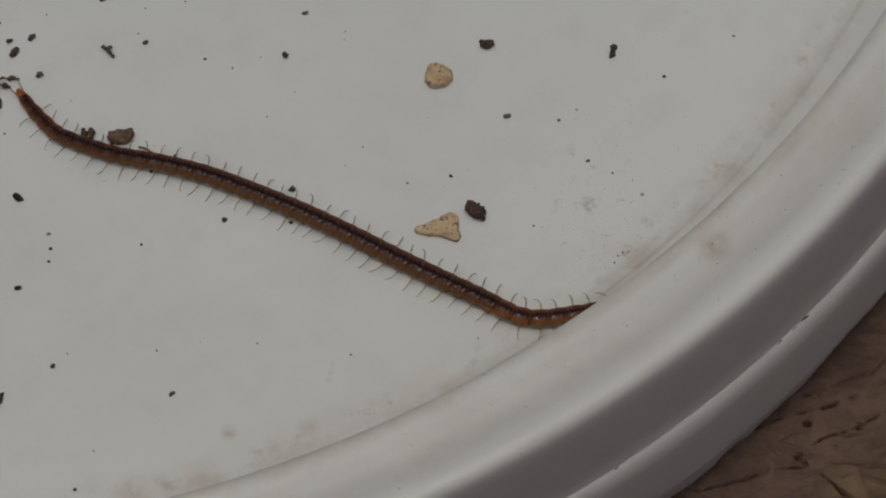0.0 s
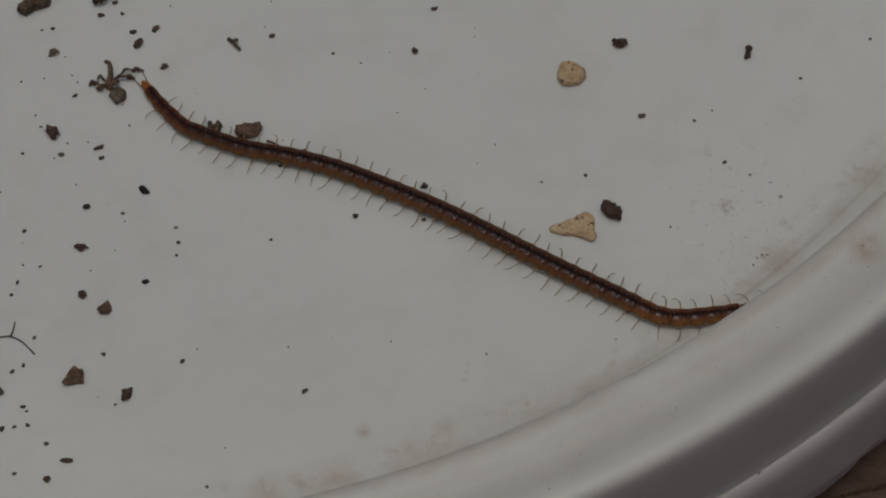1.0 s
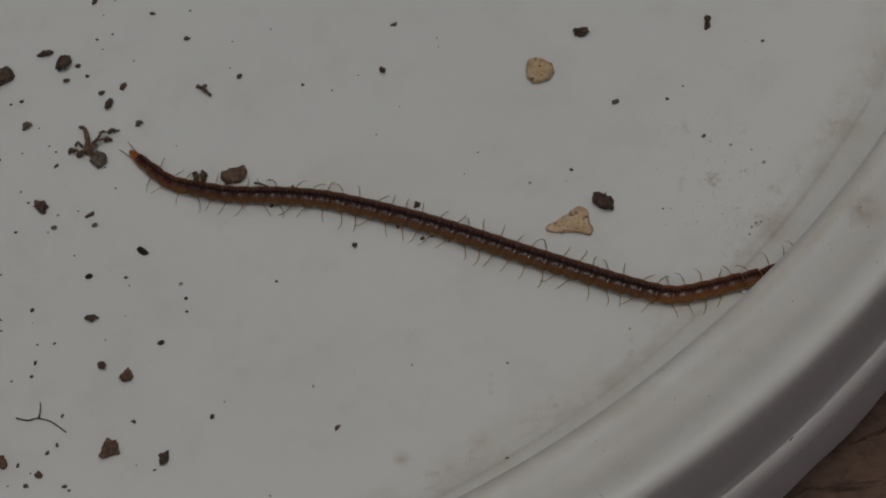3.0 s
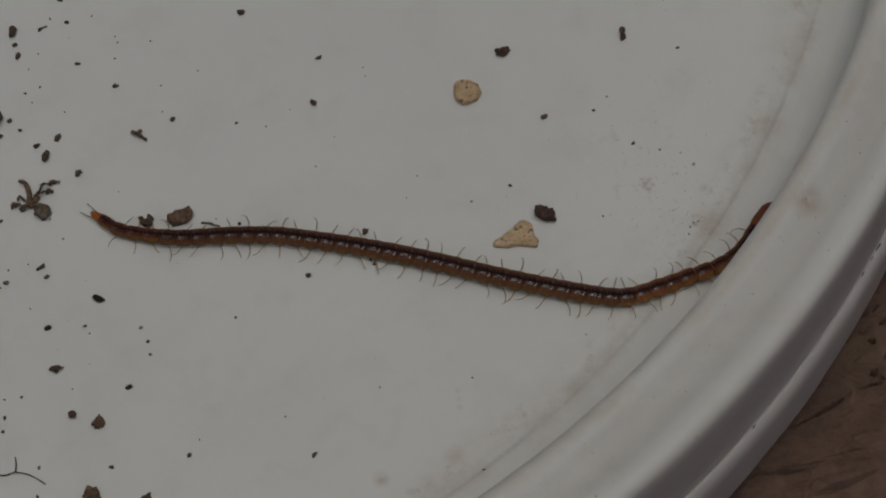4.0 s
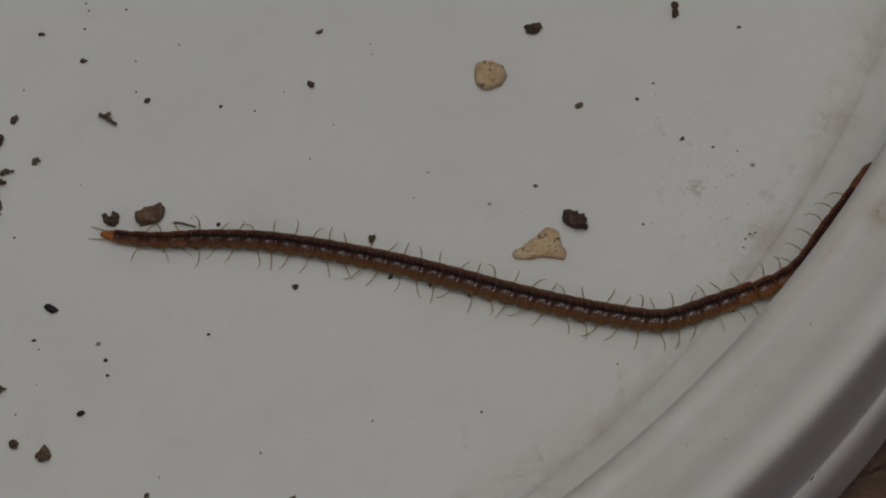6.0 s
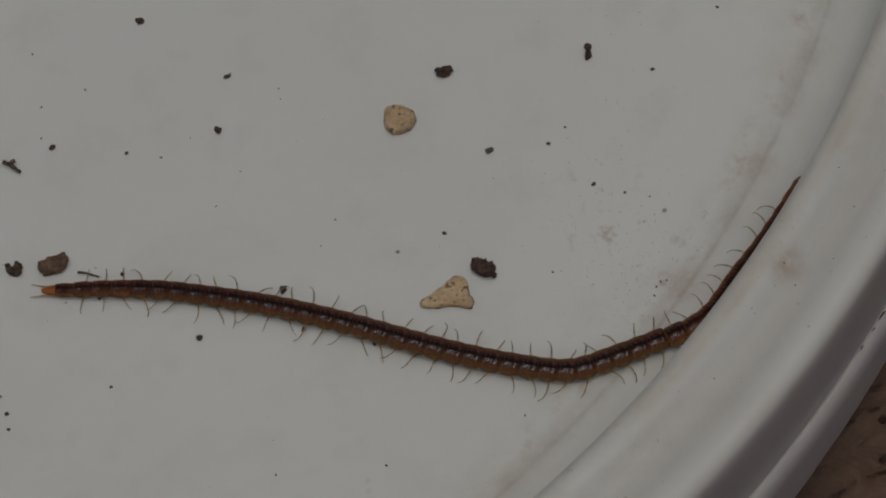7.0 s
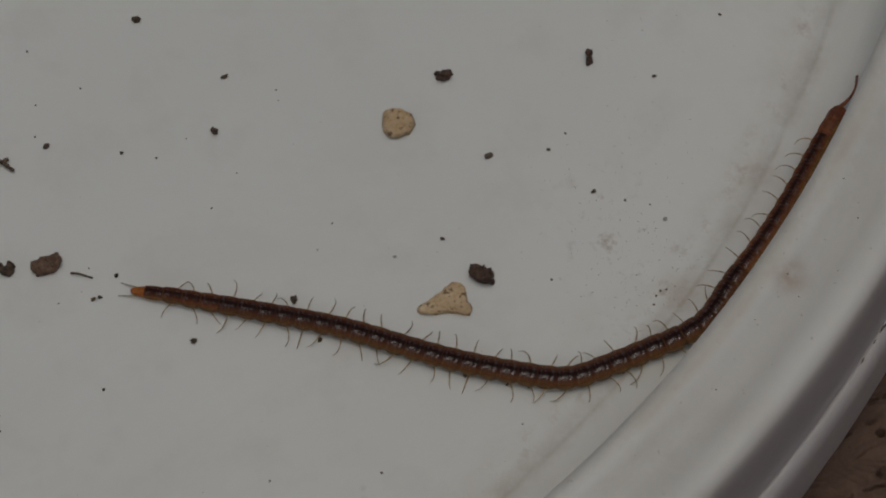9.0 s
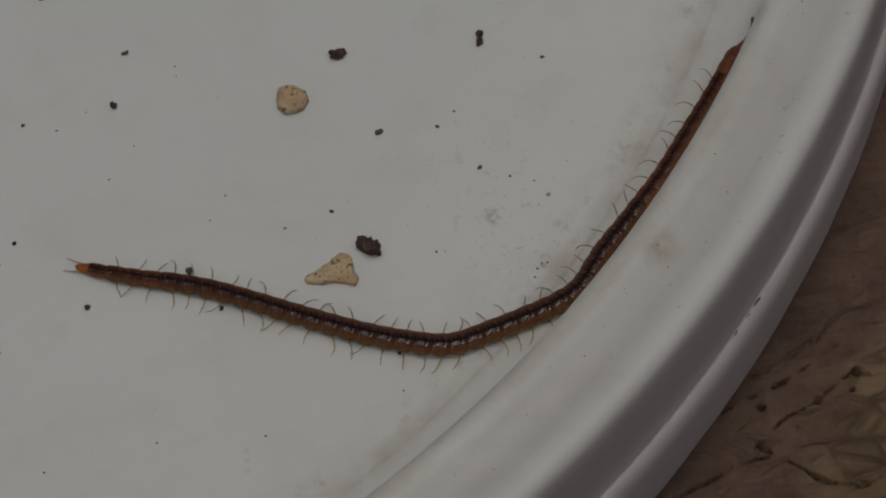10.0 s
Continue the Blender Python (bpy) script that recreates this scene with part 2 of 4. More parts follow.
    return k.done(base, k.ramp(grain, (0.3, 0.85), (0.7, 0.65)), 0.25)


def shell_material(name, dark, light, rough=0.28, coat=0.3, sub=0.0):
    """The animal's horny skin: blotched, glossy, finely pitted."""
    k = Mat(name)
    base = k.ramp(k.noise(1300, 4), (0.35, dark), (0.68, light))
    k.bump(k.math("ADD", k.noise(2600, 3), k.noise(900, 2)), 0.6, 0.00025)
    k.p.inputs["Coat Weight"].default_value = coat
    k.p.inputs["Coat Roughness"].default_value = 0.12
    return k.done(base, k.ramp(k.noise(2200, 3), (0.35, rough * 0.7), (0.65, rough * 1.5)), 0.35, sub, (1, 0.5, 0.2), 0.0006)


def back_material(name, tone):
    """Dark purplish-brown plates: near-black along the middle, paler at the joints, two fine grooves, wet glints in the middle of each."""
    k = Mat(name)
    hue = lambda r, g, b: (r * tone, g * tone ** 0.85, b * tone ** 0.5)
    xyz = k.n.new("ShaderNodeSeparateXYZ")
    k.l.new(k.co, xyz.inputs[0])
    fine = k.math("SUBTRACT", k.noise(2200, 4, 0.65), 0.5)
    side = k.math("ABSOLUTE", k.math("MULTIPLY", xyz.outputs[1], 1000.0))
    along = k.math("ABSOLUTE", k.math("MULTIPLY", xyz.outputs[0], 1000.0))
    base = k.ramp(k.math("ADD", side, k.math("MULTIPLY", fine, 0.5)), (0.14, hue(0.016, 0.0060, 0.0052)), (0.48, hue(0.064, 0.0225, 0.0145)), (0.98, hue(0.155, 0.067, 0.025)))
    joint = k.ramp(k.math("ADD", along, k.math("MULTIPLY", fine, 0.3)), (0.84, 0.0), (1.0, 1.0))
    base = k.mix(k.math("MULTIPLY", joint, 0.30), base, hue(0.130, 0.060, 0.030))
    groove = k.ramp(k.math("ABSOLUTE", k.math("SUBTRACT", side, 0.36)), (0.02, 1.0), (0.07, 0.0))
    base = k.mix(k.math("MULTIPLY", groove, 0.22), base, (0.012, 0.005, 0.004))
    base = k.mix(k.ramp(k.noise(2600, 4, 0.7), (0.52, 0.0), (0.72, 0.35)), base, hue(0.095, 0.040, 0.028))
    m = k.n.new("ShaderNodeMapping")
    m.inputs["Scale"].default_value = (1.0, 0.3, 0.3)
    k.l.new(k.co, m.inputs["Vector"])
    wrinkle = k.noise(6000, 3, 0.6, m.outputs[0])
    k.bump(k.math("SUBTRACT", k.math("ADD", wrinkle, k.math("MULTIPLY", k.noise(1300, 2), 1.6)), k.math("MULTIPLY", groove, 0.4)), 0.5, 0.00022)
    wet = k.math("MULTIPLY", k.ramp(wrinkle, (0.46, 0.0), (0.55, 1.0)), k.ramp(k.noise(1100, 3), (0.40, 0.05), (0.58, 1.0)))
    wet = k.math("MULTIPLY", k.math("MULTIPLY", wet, k.ramp(along, (0.55, 1.0), (0.95, 0.05))), k.ramp(side, (0.08, 0.15), (0.30, 1.0)))
    k.l.new(k.math("MULTIPLY_ADD", wet, 0.80, 0.05), k.p.inputs["Specular IOR Level"])
    k.l.new(k.math("MULTIPLY", wet, 0.42), k.p.inputs["Coat Weight"])
    k.p.inputs["Coat Roughness"].default_value, k.p.inputs["Coat IOR"].default_value = 0.07, 1.6
    return k.done(base, k.math("MULTIPLY_ADD", wet, -0.36, 0.52), None)


def leg_material():
    """Thin straw-brown legs, darker in bands at the joints."""
    k = Mat("straw leg")
    base = k.ramp(k.noise(2600, 3, 0.7), (0.34, (0.115, 0.080, 0.044)), (0.50, (0.30, 0.220, 0.120)), (0.68, (0.47, 0.36, 0.21)))
    return k.done(base, 0.45, 0.4, 0.25, (1, 0.7, 0.4), 0.0002)


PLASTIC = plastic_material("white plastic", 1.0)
SOIL = {
    "d": soil_material("dark soil", (0.038, 0.026, 0.018), (0.195, 0.135, 0.092)),
    "k": soil_material("black seed", (0.008, 0.006, 0.005), (0.035, 0.025, 0.019), 0.5),
    "b": soil_material("brown bark", (0.050, 0.030, 0.022), (0.195, 0.120, 0.090)),
    "g": soil_material("grey soil", (0.075, 0.057, 0.040), (0.25, 0.20, 0.15)),
    "o": soil_material("olive plant bits", (0.050, 0.036, 0.019), (0.18, 0.13, 0.07)),
    "l": soil_material("light bark", (0.080, 0.046, 0.031), (0.24, 0.155, 0.105)),
    "m": soil_material("dry moss", (0.070, 0.043, 0.027), (0.23, 0.150, 0.095)),
    "p": soil_material("pale grit", (0.25, 0.25, 0.24), (0.45, 0.45, 0.44)),
}
WOOD = wood_material()
TERGITE = back_material("dark back plate", 1.0)
TERGITE_ENDS = back_material("reddish back plate", 1.6)
PLEURA = shell_material("ochre flank", (0.094, 0.045, 0.0150), (0.220, 0.114, 0.036), 0.45, 0.1, 0.15)
PLEURA_FRONT = shell_material("amber flank", (0.135, 0.058, 0.014), (0.32, 0.150, 0.036), 0.40, 0.1, 0.2)
TAILSKIN = shell_material("orange tail", (0.22, 0.056, 0.006), (0.41, 0.135, 0.016), 0.35, 0.1, 0.2)
HEADSKIN = shell_material("red-brown head", (0.098, 0.024, 0.008), (0.24, 0.070, 0.018), 0.35, 0.0, 0.1)
LEGSKIN = leg_material()


def bone_material():
    k = Mat("cream fragment")
    base = k.ramp(k.noise(900, 6, 0.7), (0.3, (0.44, 0.29, 0.15)), (0.5, (0.67, 0.50, 0.31)), (0.72, (0.80, 0.66, 0.45)))
    spots = k.ramp(k.noise(1300, 3, 0.6), (0.57, 0.0), (0.64, 1.0))
    base = k.mix(k.math("MULTIPLY", spots, 0.85), base, (0.12, 0.070, 0.038))
    base = k.mix(k.ramp(k.noise(420, 3), (0.45, 0.0), (0.65, 0.55)), base, (0.42, 0.26, 0.14))
    k.bump(k.noise(1800, 5, 0.7), 0.8, 0.0003)
    return k.done(base, 0.75, 0.3)


BONE = bone_material()


# ---- small tools ----
def mesh_of(name, verts, faces, smooth=True):
    me = bpy.data.meshes.new(name)
    me.from_pydata(verts, [], faces)
    if smooth:
        me.polygons.foreach_set("use_smooth", [True] * len(me.polygons))
    me.update()
    return me


def put(name, me, material, parent=None, label=""):
    ob = new(name, me)
    if not me.materials:
        me.materials.append(material)
    if parent is not None:
        ob.parent = parent
    return tagged(ob, label) if label else ob


def spline(points, steps):
    """A smooth line through the points (Catmull-Rom)."""
    p = [np.array(q, float) for q in points]
    p = [2 * p[0] - p[1]] + p + [2 * p[-1] - p[-2]]
    out = []
    for a, b, c, d in zip(p, p[1:], p[2:], p[3:]):
        for i in range(steps):
            u = i / steps
            out.append(0.5 * (2 * b + (c - a) * u + (2 * a - 5 * b + 4 * c - d) * u * u + (3 * b - a - 3 * c + d) * u ** 3))
    return np.array(out + [p[-2]])


def tube(points, radii, sides=6):
    """Vertices and faces of a tapered tube along points."""
    pts = np.array(points, float)
    tang = np.gradient(pts, axis=0)
    verts, faces = [], []
    for q, d, r in zip(pts, tang, radii):
        d = Vector(d).normalized()
        a = d.cross(Vector((0.13, 0.21, 1.0))).normalized()
        b = d.cross(a)
        for i in range(sides):
            g = 2 * math.pi * i / sides
            verts.append(tuple(Vector(q) + (a * math.cos(g) + b * math.sin(g)) * r))
    n = len(pts)
    for j in range(n - 1):
        for i in range(sides):
            k = (i + 1) % sides
            faces.append((j * sides + i, j * sides + k, (j + 1) * sides + k, (j + 1) * sides + i))
    faces.append(tuple(range(sides))[::-1])
    faces.append(tuple((n - 1) * sides + i for i in range(sides)))
    return verts, faces


def lathe(name, *profiles, turns=300, worn=None):
    """A ring mesh from strips of (radius, height) pairs in millimetres; strips meet in sharp edges."""
    verts, faces = [], []
    for profile in profiles:
        n, m = len(verts), len(profile)
        for j in range(turns):
            a = 2 * math.pi * j / turns
            c, s = math.cos(a) * MM, math.sin(a) * MM
            for r, z in profile:
                if worn:
                    r, z = worn(a, r, z)
                verts.append((r * c, r * s, z * MM))
        for j in range(turns):
            k = (j + 1) % turns
            faces += [(n + j * m + i, n + k * m + i, n + k * m + i + 1, n + j * m + i + 1) for i in range(m - 1)]
    return mesh_of(name, verts, faces)


# ---- the board under the lid: one sheet, split and pitted where it shows ----
CRACKS = [
    ([(96.3, -111.0), (99.0, -110.1), (103.5, -108.4), (106.6, -107.8), (110.7, -106.4), (115.6, -104.4)], 0.11, 1.8),
    ([(89.2, -118.6), (94.3, -117.5), (98.3, -116.5), (101.1, -115.5), (105.8, -115.5), (108.0, -117.6), (110.5, -119.8)], 0.12, 1.8),
    ([(104.1, -114.1), (105.8, -115.8), (107.9, -117.5), (110.0, -119.9), (115.6, -121.3)], 0.1, 1.6),
    ([(104.1, -113.9), (107.3, -111.6), (111.8, -110.3), (114.8, -108.5), (117.2, -107.9), (118.5, -108.9), (120.1, -108.9)], 0.09, 1.5),
    ([(105.4, -105.8), (109.5, -104.7), (113.6, -102.9), (117.5, -100.4), (120.7, -100.5)], 0.16, 0.8),
]
HOLES = [(105.5, -109.6, 0.5), (115.9, -109.8, 0.35), (111.8, -110.3, 0.45), (116.9, -107.8, 0.6)]


def wood_board():
    x0, x1, y0, y1, step = 84.0, 140.0, -136.0, -84.0, 0.17
    nx, ny = int((x1 - x0) / step) + 1, int((y1 - y0) / step) + 1
    gx, gy = np.meshgrid(np.linspace(x0, x1, nx), np.linspace(y0, y1, ny))
    z = np.zeros_like(gx)
    wob = np.array([[noise.noise((a * 0.7, b * 0.7, 3.0)) + 0.6 * noise.noise((a * 2.3, b * 2.3, 7.0)) for a, b in zip(ra, rb)] for ra, rb in zip(gx, gy)])
    bend = np.array([[noise.noise((a * 0.45, b * 0.45, 9.0)) + 0.3 * noise.noise((a * 1.5, b * 1.5, 4.0)) for a, b in zip(ra, rb)] for ra, rb in zip(gx, gy)])
    slow = np.array([[noise.noise((a * 0.09, b * 0.09, 1.0)) for a, b in zip(ra, rb)] for ra, rb in zip(gx, gy)])
    for line, wide, deep in CRACKS:
        p = np.array(line)
        d = np.full(gx.shape, 1e9)
        for a, b in zip(p, p[1:]):
            u = np.clip(((gx - a[0]) * (b[0] - a[0]) + (gy - a[1]) * (b[1] - a[1])) / ((b - a) @ (b - a)), 0, 1)
            d = np.minimum(d, np.hypot(gx - a[0] - u * (b[0] - a[0]), gy - a[1] - u * (b[1] - a[1])))
        d = np.abs(d + 0.5 * bend)
        z -= 1.0 * deep * np.exp(-(d / (0.85 * wide * (1 + 1.2 * slow + 0.5 * wob).clip(0.6, 1.5))) ** 4)
    for x, y, r in HOLES:
        z -= 2.0 * np.exp(-(np.hypot(gx - x + 0.2 * wob, gy - y) / (0.8 * r)) ** 4)
    z += 0.10 * wob + 0.25 * slow - 0.35
    edge = np.minimum.reduce([gx - x0, x1 - gx, gy - y0, y1 - gy]).clip(0, 6) / 6
    z *= edge
    verts = [(a * MM, b * MM, c * MM) for a, b, c in zip(gx.ravel(), gy.ravel(), z.ravel())]
    faces = [(j * nx + i, j * nx + i + 1, (j + 1) * nx + i + 1, (j + 1) * nx + i) for j in range(ny - 1) for i in range(nx - 1)]
    n = len(verts)
    far = 12.0
    verts += [(x0 * MM, y0 * MM, 0), (x1 * MM, y0 * MM, 0), (x1 * MM, y1 * MM, 0), (x0 * MM, y1 * MM, 0), (-far, -far, 0), (far, -far, 0), (far, far, 0), (-far, far, 0)]
    faces += [(n + 4, n + 5, n + 1, n), (n + 5, n + 6, n + 2, n + 1), (n + 6, n + 7, n + 3, n + 2), (n + 7, n + 4, n, n + 3)]
    ob = put("ground", mesh_of("ground", verts, faces), WOOD)
    return tagged(ob, "weathered brown wood with dark splits under the lid", "wood ground", kind="structure")


wood_board()


# ---- the lid: flat panel, raised hollow rim, stepped skirt ----
def bucket_lid():
    lid = new("bucket_lid")
    lid.location = (0, 0, FLOOR)
    tagged(lid, "upturned white plastic bucket lid soiled with crumbs and mud", "bucket lid")
    s = lambda pts, n=4: [(r * U, z * U) for r, z in spline(pts, n)]
    flat = [(0.01, 0), (25, 0), (50, 0), (75, 0), (100, 0), (115, 0), (122, 0), (126, 0)] + s([(1.865, 0.0), (1.884, -0.0002), (1.893, -0.0004)])
    under = [(1.893 * U, -0.03 * U), (1.5 * U, -0.03 * U), (0.01, -0.03 * U)]
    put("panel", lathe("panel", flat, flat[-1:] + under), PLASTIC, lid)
    rim = s([(1.893, -0.0004), (1.905, -0.0002), (1.93, 0.0006), (1.952, 0.0025), (1.971, 0.010), (1.983, 0.029), (1.988, 0.075), (1.9875, 0.160), (1.9885, 0.205),
             (1.9930, 0.227), (2.0015, 0.2370), (2.013, 0.2395), (2.028, 0.2380), (2.046, 0.2325), (2.066, 0.2284), (2.088, 0.2297), (2.106, 0.2350), (2.121, 0.2378), (2.134, 0.2372), (2.1445, 0.2330), (2.1515, 0.2240), (2.1555, 0.207), (2.158, 0.180),
             (2.161, 0.11), (2.163, 0.02), (2.165, -0.004)])
    ledge = s([(2.165, -0.002), (2.1675, 0.0005), (2.1715, -0.0005), (2.1765, -0.005), (2.181, -0.013), (2.1845, -0.026), (2.1865, -0.046), (2.188, -0.10), (2.1885, -0.185), (2.186, -0.20), (2.180, -0.235), (2.165, -0.298)])
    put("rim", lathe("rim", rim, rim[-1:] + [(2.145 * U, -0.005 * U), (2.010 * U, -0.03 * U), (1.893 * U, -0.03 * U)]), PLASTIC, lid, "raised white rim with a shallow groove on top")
    put("skirt", lathe("skirt", ledge, ledge[-1:] + [(2.145 * U, -0.298 * U), (2.160 * U, -0.08 * U), (2.157 * U, -0.02 * U)], turns=900, worn=ragged_foot), PLASTIC, lid, "outer skirt with a bright stepped edge")
    return lid


def ragged_foot(a, r, z):
    """The skirt's lower edge is chewed and wavy."""
    k = min(max((-z / U - 0.17) / 0.12, 0.0), 1.0)
    x, y = math.cos(a) * 147, math.sin(a) * 147
    w = 0.55 * noise.noise((x * 0.16, y * 0.16, 5.0)) + 0.22 * noise.noise((x * 0.6, y * 0.6, 2.0))
    return r + k * w, z + k * 0.8 * w


lid = bucket_lid()


# ---- crumbs ----
LABELS = {
    "d": "dark brown soil crumb on the white lid", "k": "small black oval seed lying on the lid", "b": "reddish-brown bark crumb on the white lid",
    "l": "lighter brown bark crumb on the white lid", "g": "greyish-brown earth crumb on the white lid", "o": "olive-brown plant crumb on the white lid", "p": "pale grey grit grain on the lid",
}
NAMES = {"d": "soil_crumb", "l": "bark_crumb", "k": "seed", "b": "bark_crumb", "g": "earth_crumb", "o": "plant_crumb", "p": "grit_grain"}


def lump(name, length, ratio, flat, rough, seed, fine=2):
    """A lumpy grain, its base at z = 0, in metres."""
    bm = bmesh.new()
    bmesh.ops.create_icosphere(bm, subdivisions=fine, radius=0.5)
    off = Vector((seed * 3.7 % 50, seed * 1.3 % 50, seed * 2.1 % 50))
    for v in bm.verts:
        d = v.co.normalized()
        k = 1 + rough * (0.9 * noise.noise(d * 1.3 + off) + 0.55 * noise.noise(d * 3.1 + off) + 0.3 * noise.noise(d * 6.5 + off))
        v.co = Vector((d.x * length, d.y * length * ratio, d.z * length * flat)) * 0.5 * k
    low = min(v.co.z for v in bm.verts) * 0.75
    for v in bm.verts:
        v.co.z = max(v.co.z, low) - low
    me = bpy.data.meshes.new(name)
    bm.to_mesh(me)
    bm.free()
    me.polygons.foreach_set("use_smooth", [length > 0.0014] * len(me.polygons))
    return me


crumb_count = 0


def crumb(x, y, length, ratio, angle, tone):
    global crumb_count
    crumb_count += 1
    rough = 0.34 if tone == "k" else 0.72
    me = lump(NAMES[tone], length * 0.96 * MM, ratio, min(0.6, ratio * 0.75), rough, crumb_count, 3 if length > 1.2 else 2)
    ob = put(NAMES[tone], me, SOIL[tone])
    ob.matrix_world = pose(x * MM, y * MM, FLOOR, 0, 0, angle)
    return tagged(ob, LABELS[tone], NAMES[tone].replace("_", " "), group="crumbs scattered on the lid")


speck_verts, speck_faces = [], []


def speck(x, y, size):
    """Joins one tiny grain to the fine dust."""
    me = lump("speck", size * 1.05 * MM, 0.75, 0.5, 0.5, len(speck_verts) + 5, 1)
    n = len(speck_verts)
    turn = pose(x * MM, y * MM, FLOOR, 0, 0, (x * 37 + y * 91) % 360)
    speck_verts.extend(tuple(turn @ v.co) for v in me.vertices)
    speck_faces.extend(tuple(n + i for i in f.vertices) for f in me.polygons)
    bpy.data.meshes.remove(me)


crumb(3.19, -121.11, 1.42, 0.35, -1, "d")
crumb(1.02, -123.49, 0.92, 0.8, 64, "d")
crumb(-2.82, -122.64, 0.64, 0.5, -1, "g")
crumb(19.42, -124.62, 0.51, 0.8, -1, "g")
crumb(11.65, -126.30, 0.64, 0.5, -1, "o")
crumb(-1.86, -126.46, 1.15, 0.6, -1, "d")
crumb(-13.84, -58.58, 1.16, 0.9, -2, "b")
crumb(1.12, -56.19, 1.79, 0.5, -5, "d")
crumb(3.04, -57.96, 2.43, 0.65, 77, "d")
crumb(3.24, -60.54, 0.82, 0.8, -5, "d")
crumb(4.95, -58.68, 0.76, 0.8, 31, "d")
crumb(5.90, -60.35, 0.55, 0.7, -5, "d")
crumb(7.44, -63.10, 0.88, 0.7, 7, "d")
crumb(10.23, -62.69, 1.20, 0.6, 42, "d")
crumb(8.17, -64.90, 1.26, 0.75, 62, "d")
crumb(11.65, -68.24, 1.07, 0.7, 19, "g")
crumb(-10.95, -63.69, 0.94, 0.7, 13, "g")
crumb(-2.61, -62.30, 0.61, 0.7, -5, "d")
crumb(-4.03, -62.50, 0.41, 0.7, -5, "g")
crumb(-2.31, -65.95, 1.35, 0.65, 25, "g")
crumb(-10.22, -70.33, 0.87, 0.6, 31, "g")
crumb(-9.06, -71.19, 0.68, 0.9, -4, "d")
crumb(-13.45, -70.38, 0.41, 0.7, -5, "d")
crumb(0.81, -72.13, 0.74, 0.5, 30, "d")
crumb(-3.17, -76.50, 0.49, 0.5, -26, "d")
crumb(-1.57, -77.54, 1.75, 0.8, -64, "b")
crumb(-6.56, -55.73, 0.48, 0.6, -5, "d")
crumb(-0.36, -80.51, 0.73, 0.8, -4, "g")
crumb(-5.07, -80.23, 0.40, 0.8, -4, "d")
crumb(4.21, -79.66, 1.26, 0.45, 24, "d")
crumb(4.67, -81.13, 0.72, 0.7, 7, "d")
crumb(-13.97, -79.84, 1.43, 0.7, -54, "o")
crumb(-10.42, -85.22, 2.46, 0.7, -31, "g")
crumb(-10.58, -83.94, 0.53, 0.7, -4, "d")
crumb(10.04, -85.73, 1.56, 0.55, -41, "k")
crumb(3.21, -87.88, 1.04, 0.65, 7, "k")
crumb(7.66, -88.81, 0.52, 0.7, -4, "d")
crumb(-4.04, -91.02, 0.58, 0.8, 30, "d")
crumb(-8.02, -91.52, 0.49, 0.5, -36, "d")
crumb(-8.06, -92.98, 0.39, 0.7, -4, "d")
crumb(2.94, -93.44, 1.38, 0.7, -10, "b")
crumb(-1.79, -95.84, 0.45, 0.6, 30, "d")
crumb(-4.37, -97.96, 0.56, 0.6, 72, "d")
crumb(-4.93, -99.64, 0.45, 0.8, -4, "d")
crumb(-13.52, -96.78, 0.51, 0.5, 18, "d")
crumb(10.94, -98.16, 1.03, 0.6, 5, "k")
crumb(3.58, -99.83, 1.14, 0.85, -26, "b")
crumb(6.28, -101.67, 1.55, 0.85, 61, "l")
crumb(-9.62, -101.15, 0.45, 0.8, -4, "d")
crumb(-9.72, -102.91, 0.71, 0.8, -4, "d")
crumb(-12.31, -104.91, 0.53, 0.8, 62, "d")
crumb(-1.80, -105.32, 0.47, 0.7, 62, "d")
crumb(6.50, -107.61, 0.66, 0.65, -25, "d")
crumb(-2.80, -108.89, 0.54, 0.7, 72, "d")
crumb(-4.06, -109.70, 0.65, 0.7, 51, "d")
crumb(-7.67, -110.62, 0.67, 0.5, 72, "d")
crumb(-5.31, -112.24, 0.99, 0.8, -25, "d")
crumb(-7.00, -113.36, 0.63, 0.8, 7, "d")
crumb(-8.55, -115.30, 0.56, 0.7, 18, "d")
crumb(-6.47, -115.45, 0.51, 0.8, -4, "d")
crumb(-7.77, -116.59, 0.63, 0.8, -4, "d")
crumb(-2.44, -114.23, 0.63, 0.7, -4, "d")
crumb(-1.99, -114.81, 0.38, 0.7, -4, "d")
crumb(-4.69, -117.01, 0.72, 0.8, 72, "d")
crumb(-3.30, -116.76, 0.56, 0.6, 29, "d")
crumb(-1.73, -116.60, 0.50, 0.9, -4, "d")
crumb(-14.46, -116.32, 0.68, 0.8, 41, "d")
crumb(9.56, -112.89, 1.68, 0.65, 50, "d")
crumb(8.29, -114.10, 0.44, 0.6, 7, "d")
crumb(0.60, -118.94, 0.57, 0.8, -4, "d")
crumb(-9.61, -119.57, 1.48, 0.6, 86, "o")
crumb(-8.80, -119.29, 0.51, 0.6, 62, "o")
crumb(26.42, -82.65, 0.59, 0.7, 18, "o")
crumb(27.14, -82.63, 0.53, 0.7, -4, "d")
crumb(35.61, -89.83, 0.76, 0.85, -47, "d")
crumb(18.88, -57.48, 0.82, 0.7, -5, "d")
crumb(24.75, -64.10, 0.75, 0.8, 19, "d")
crumb(32.40, -66.84, 0.47, 0.9, -5, "d")
crumb(42.54, -66.79, 0.97, 0.8, -27, "b")
crumb(44.85, -60.64, 0.82, 0.6, 19, "d")
crumb(67.57, -66.37, 1.73, 0.75, -11, "b")
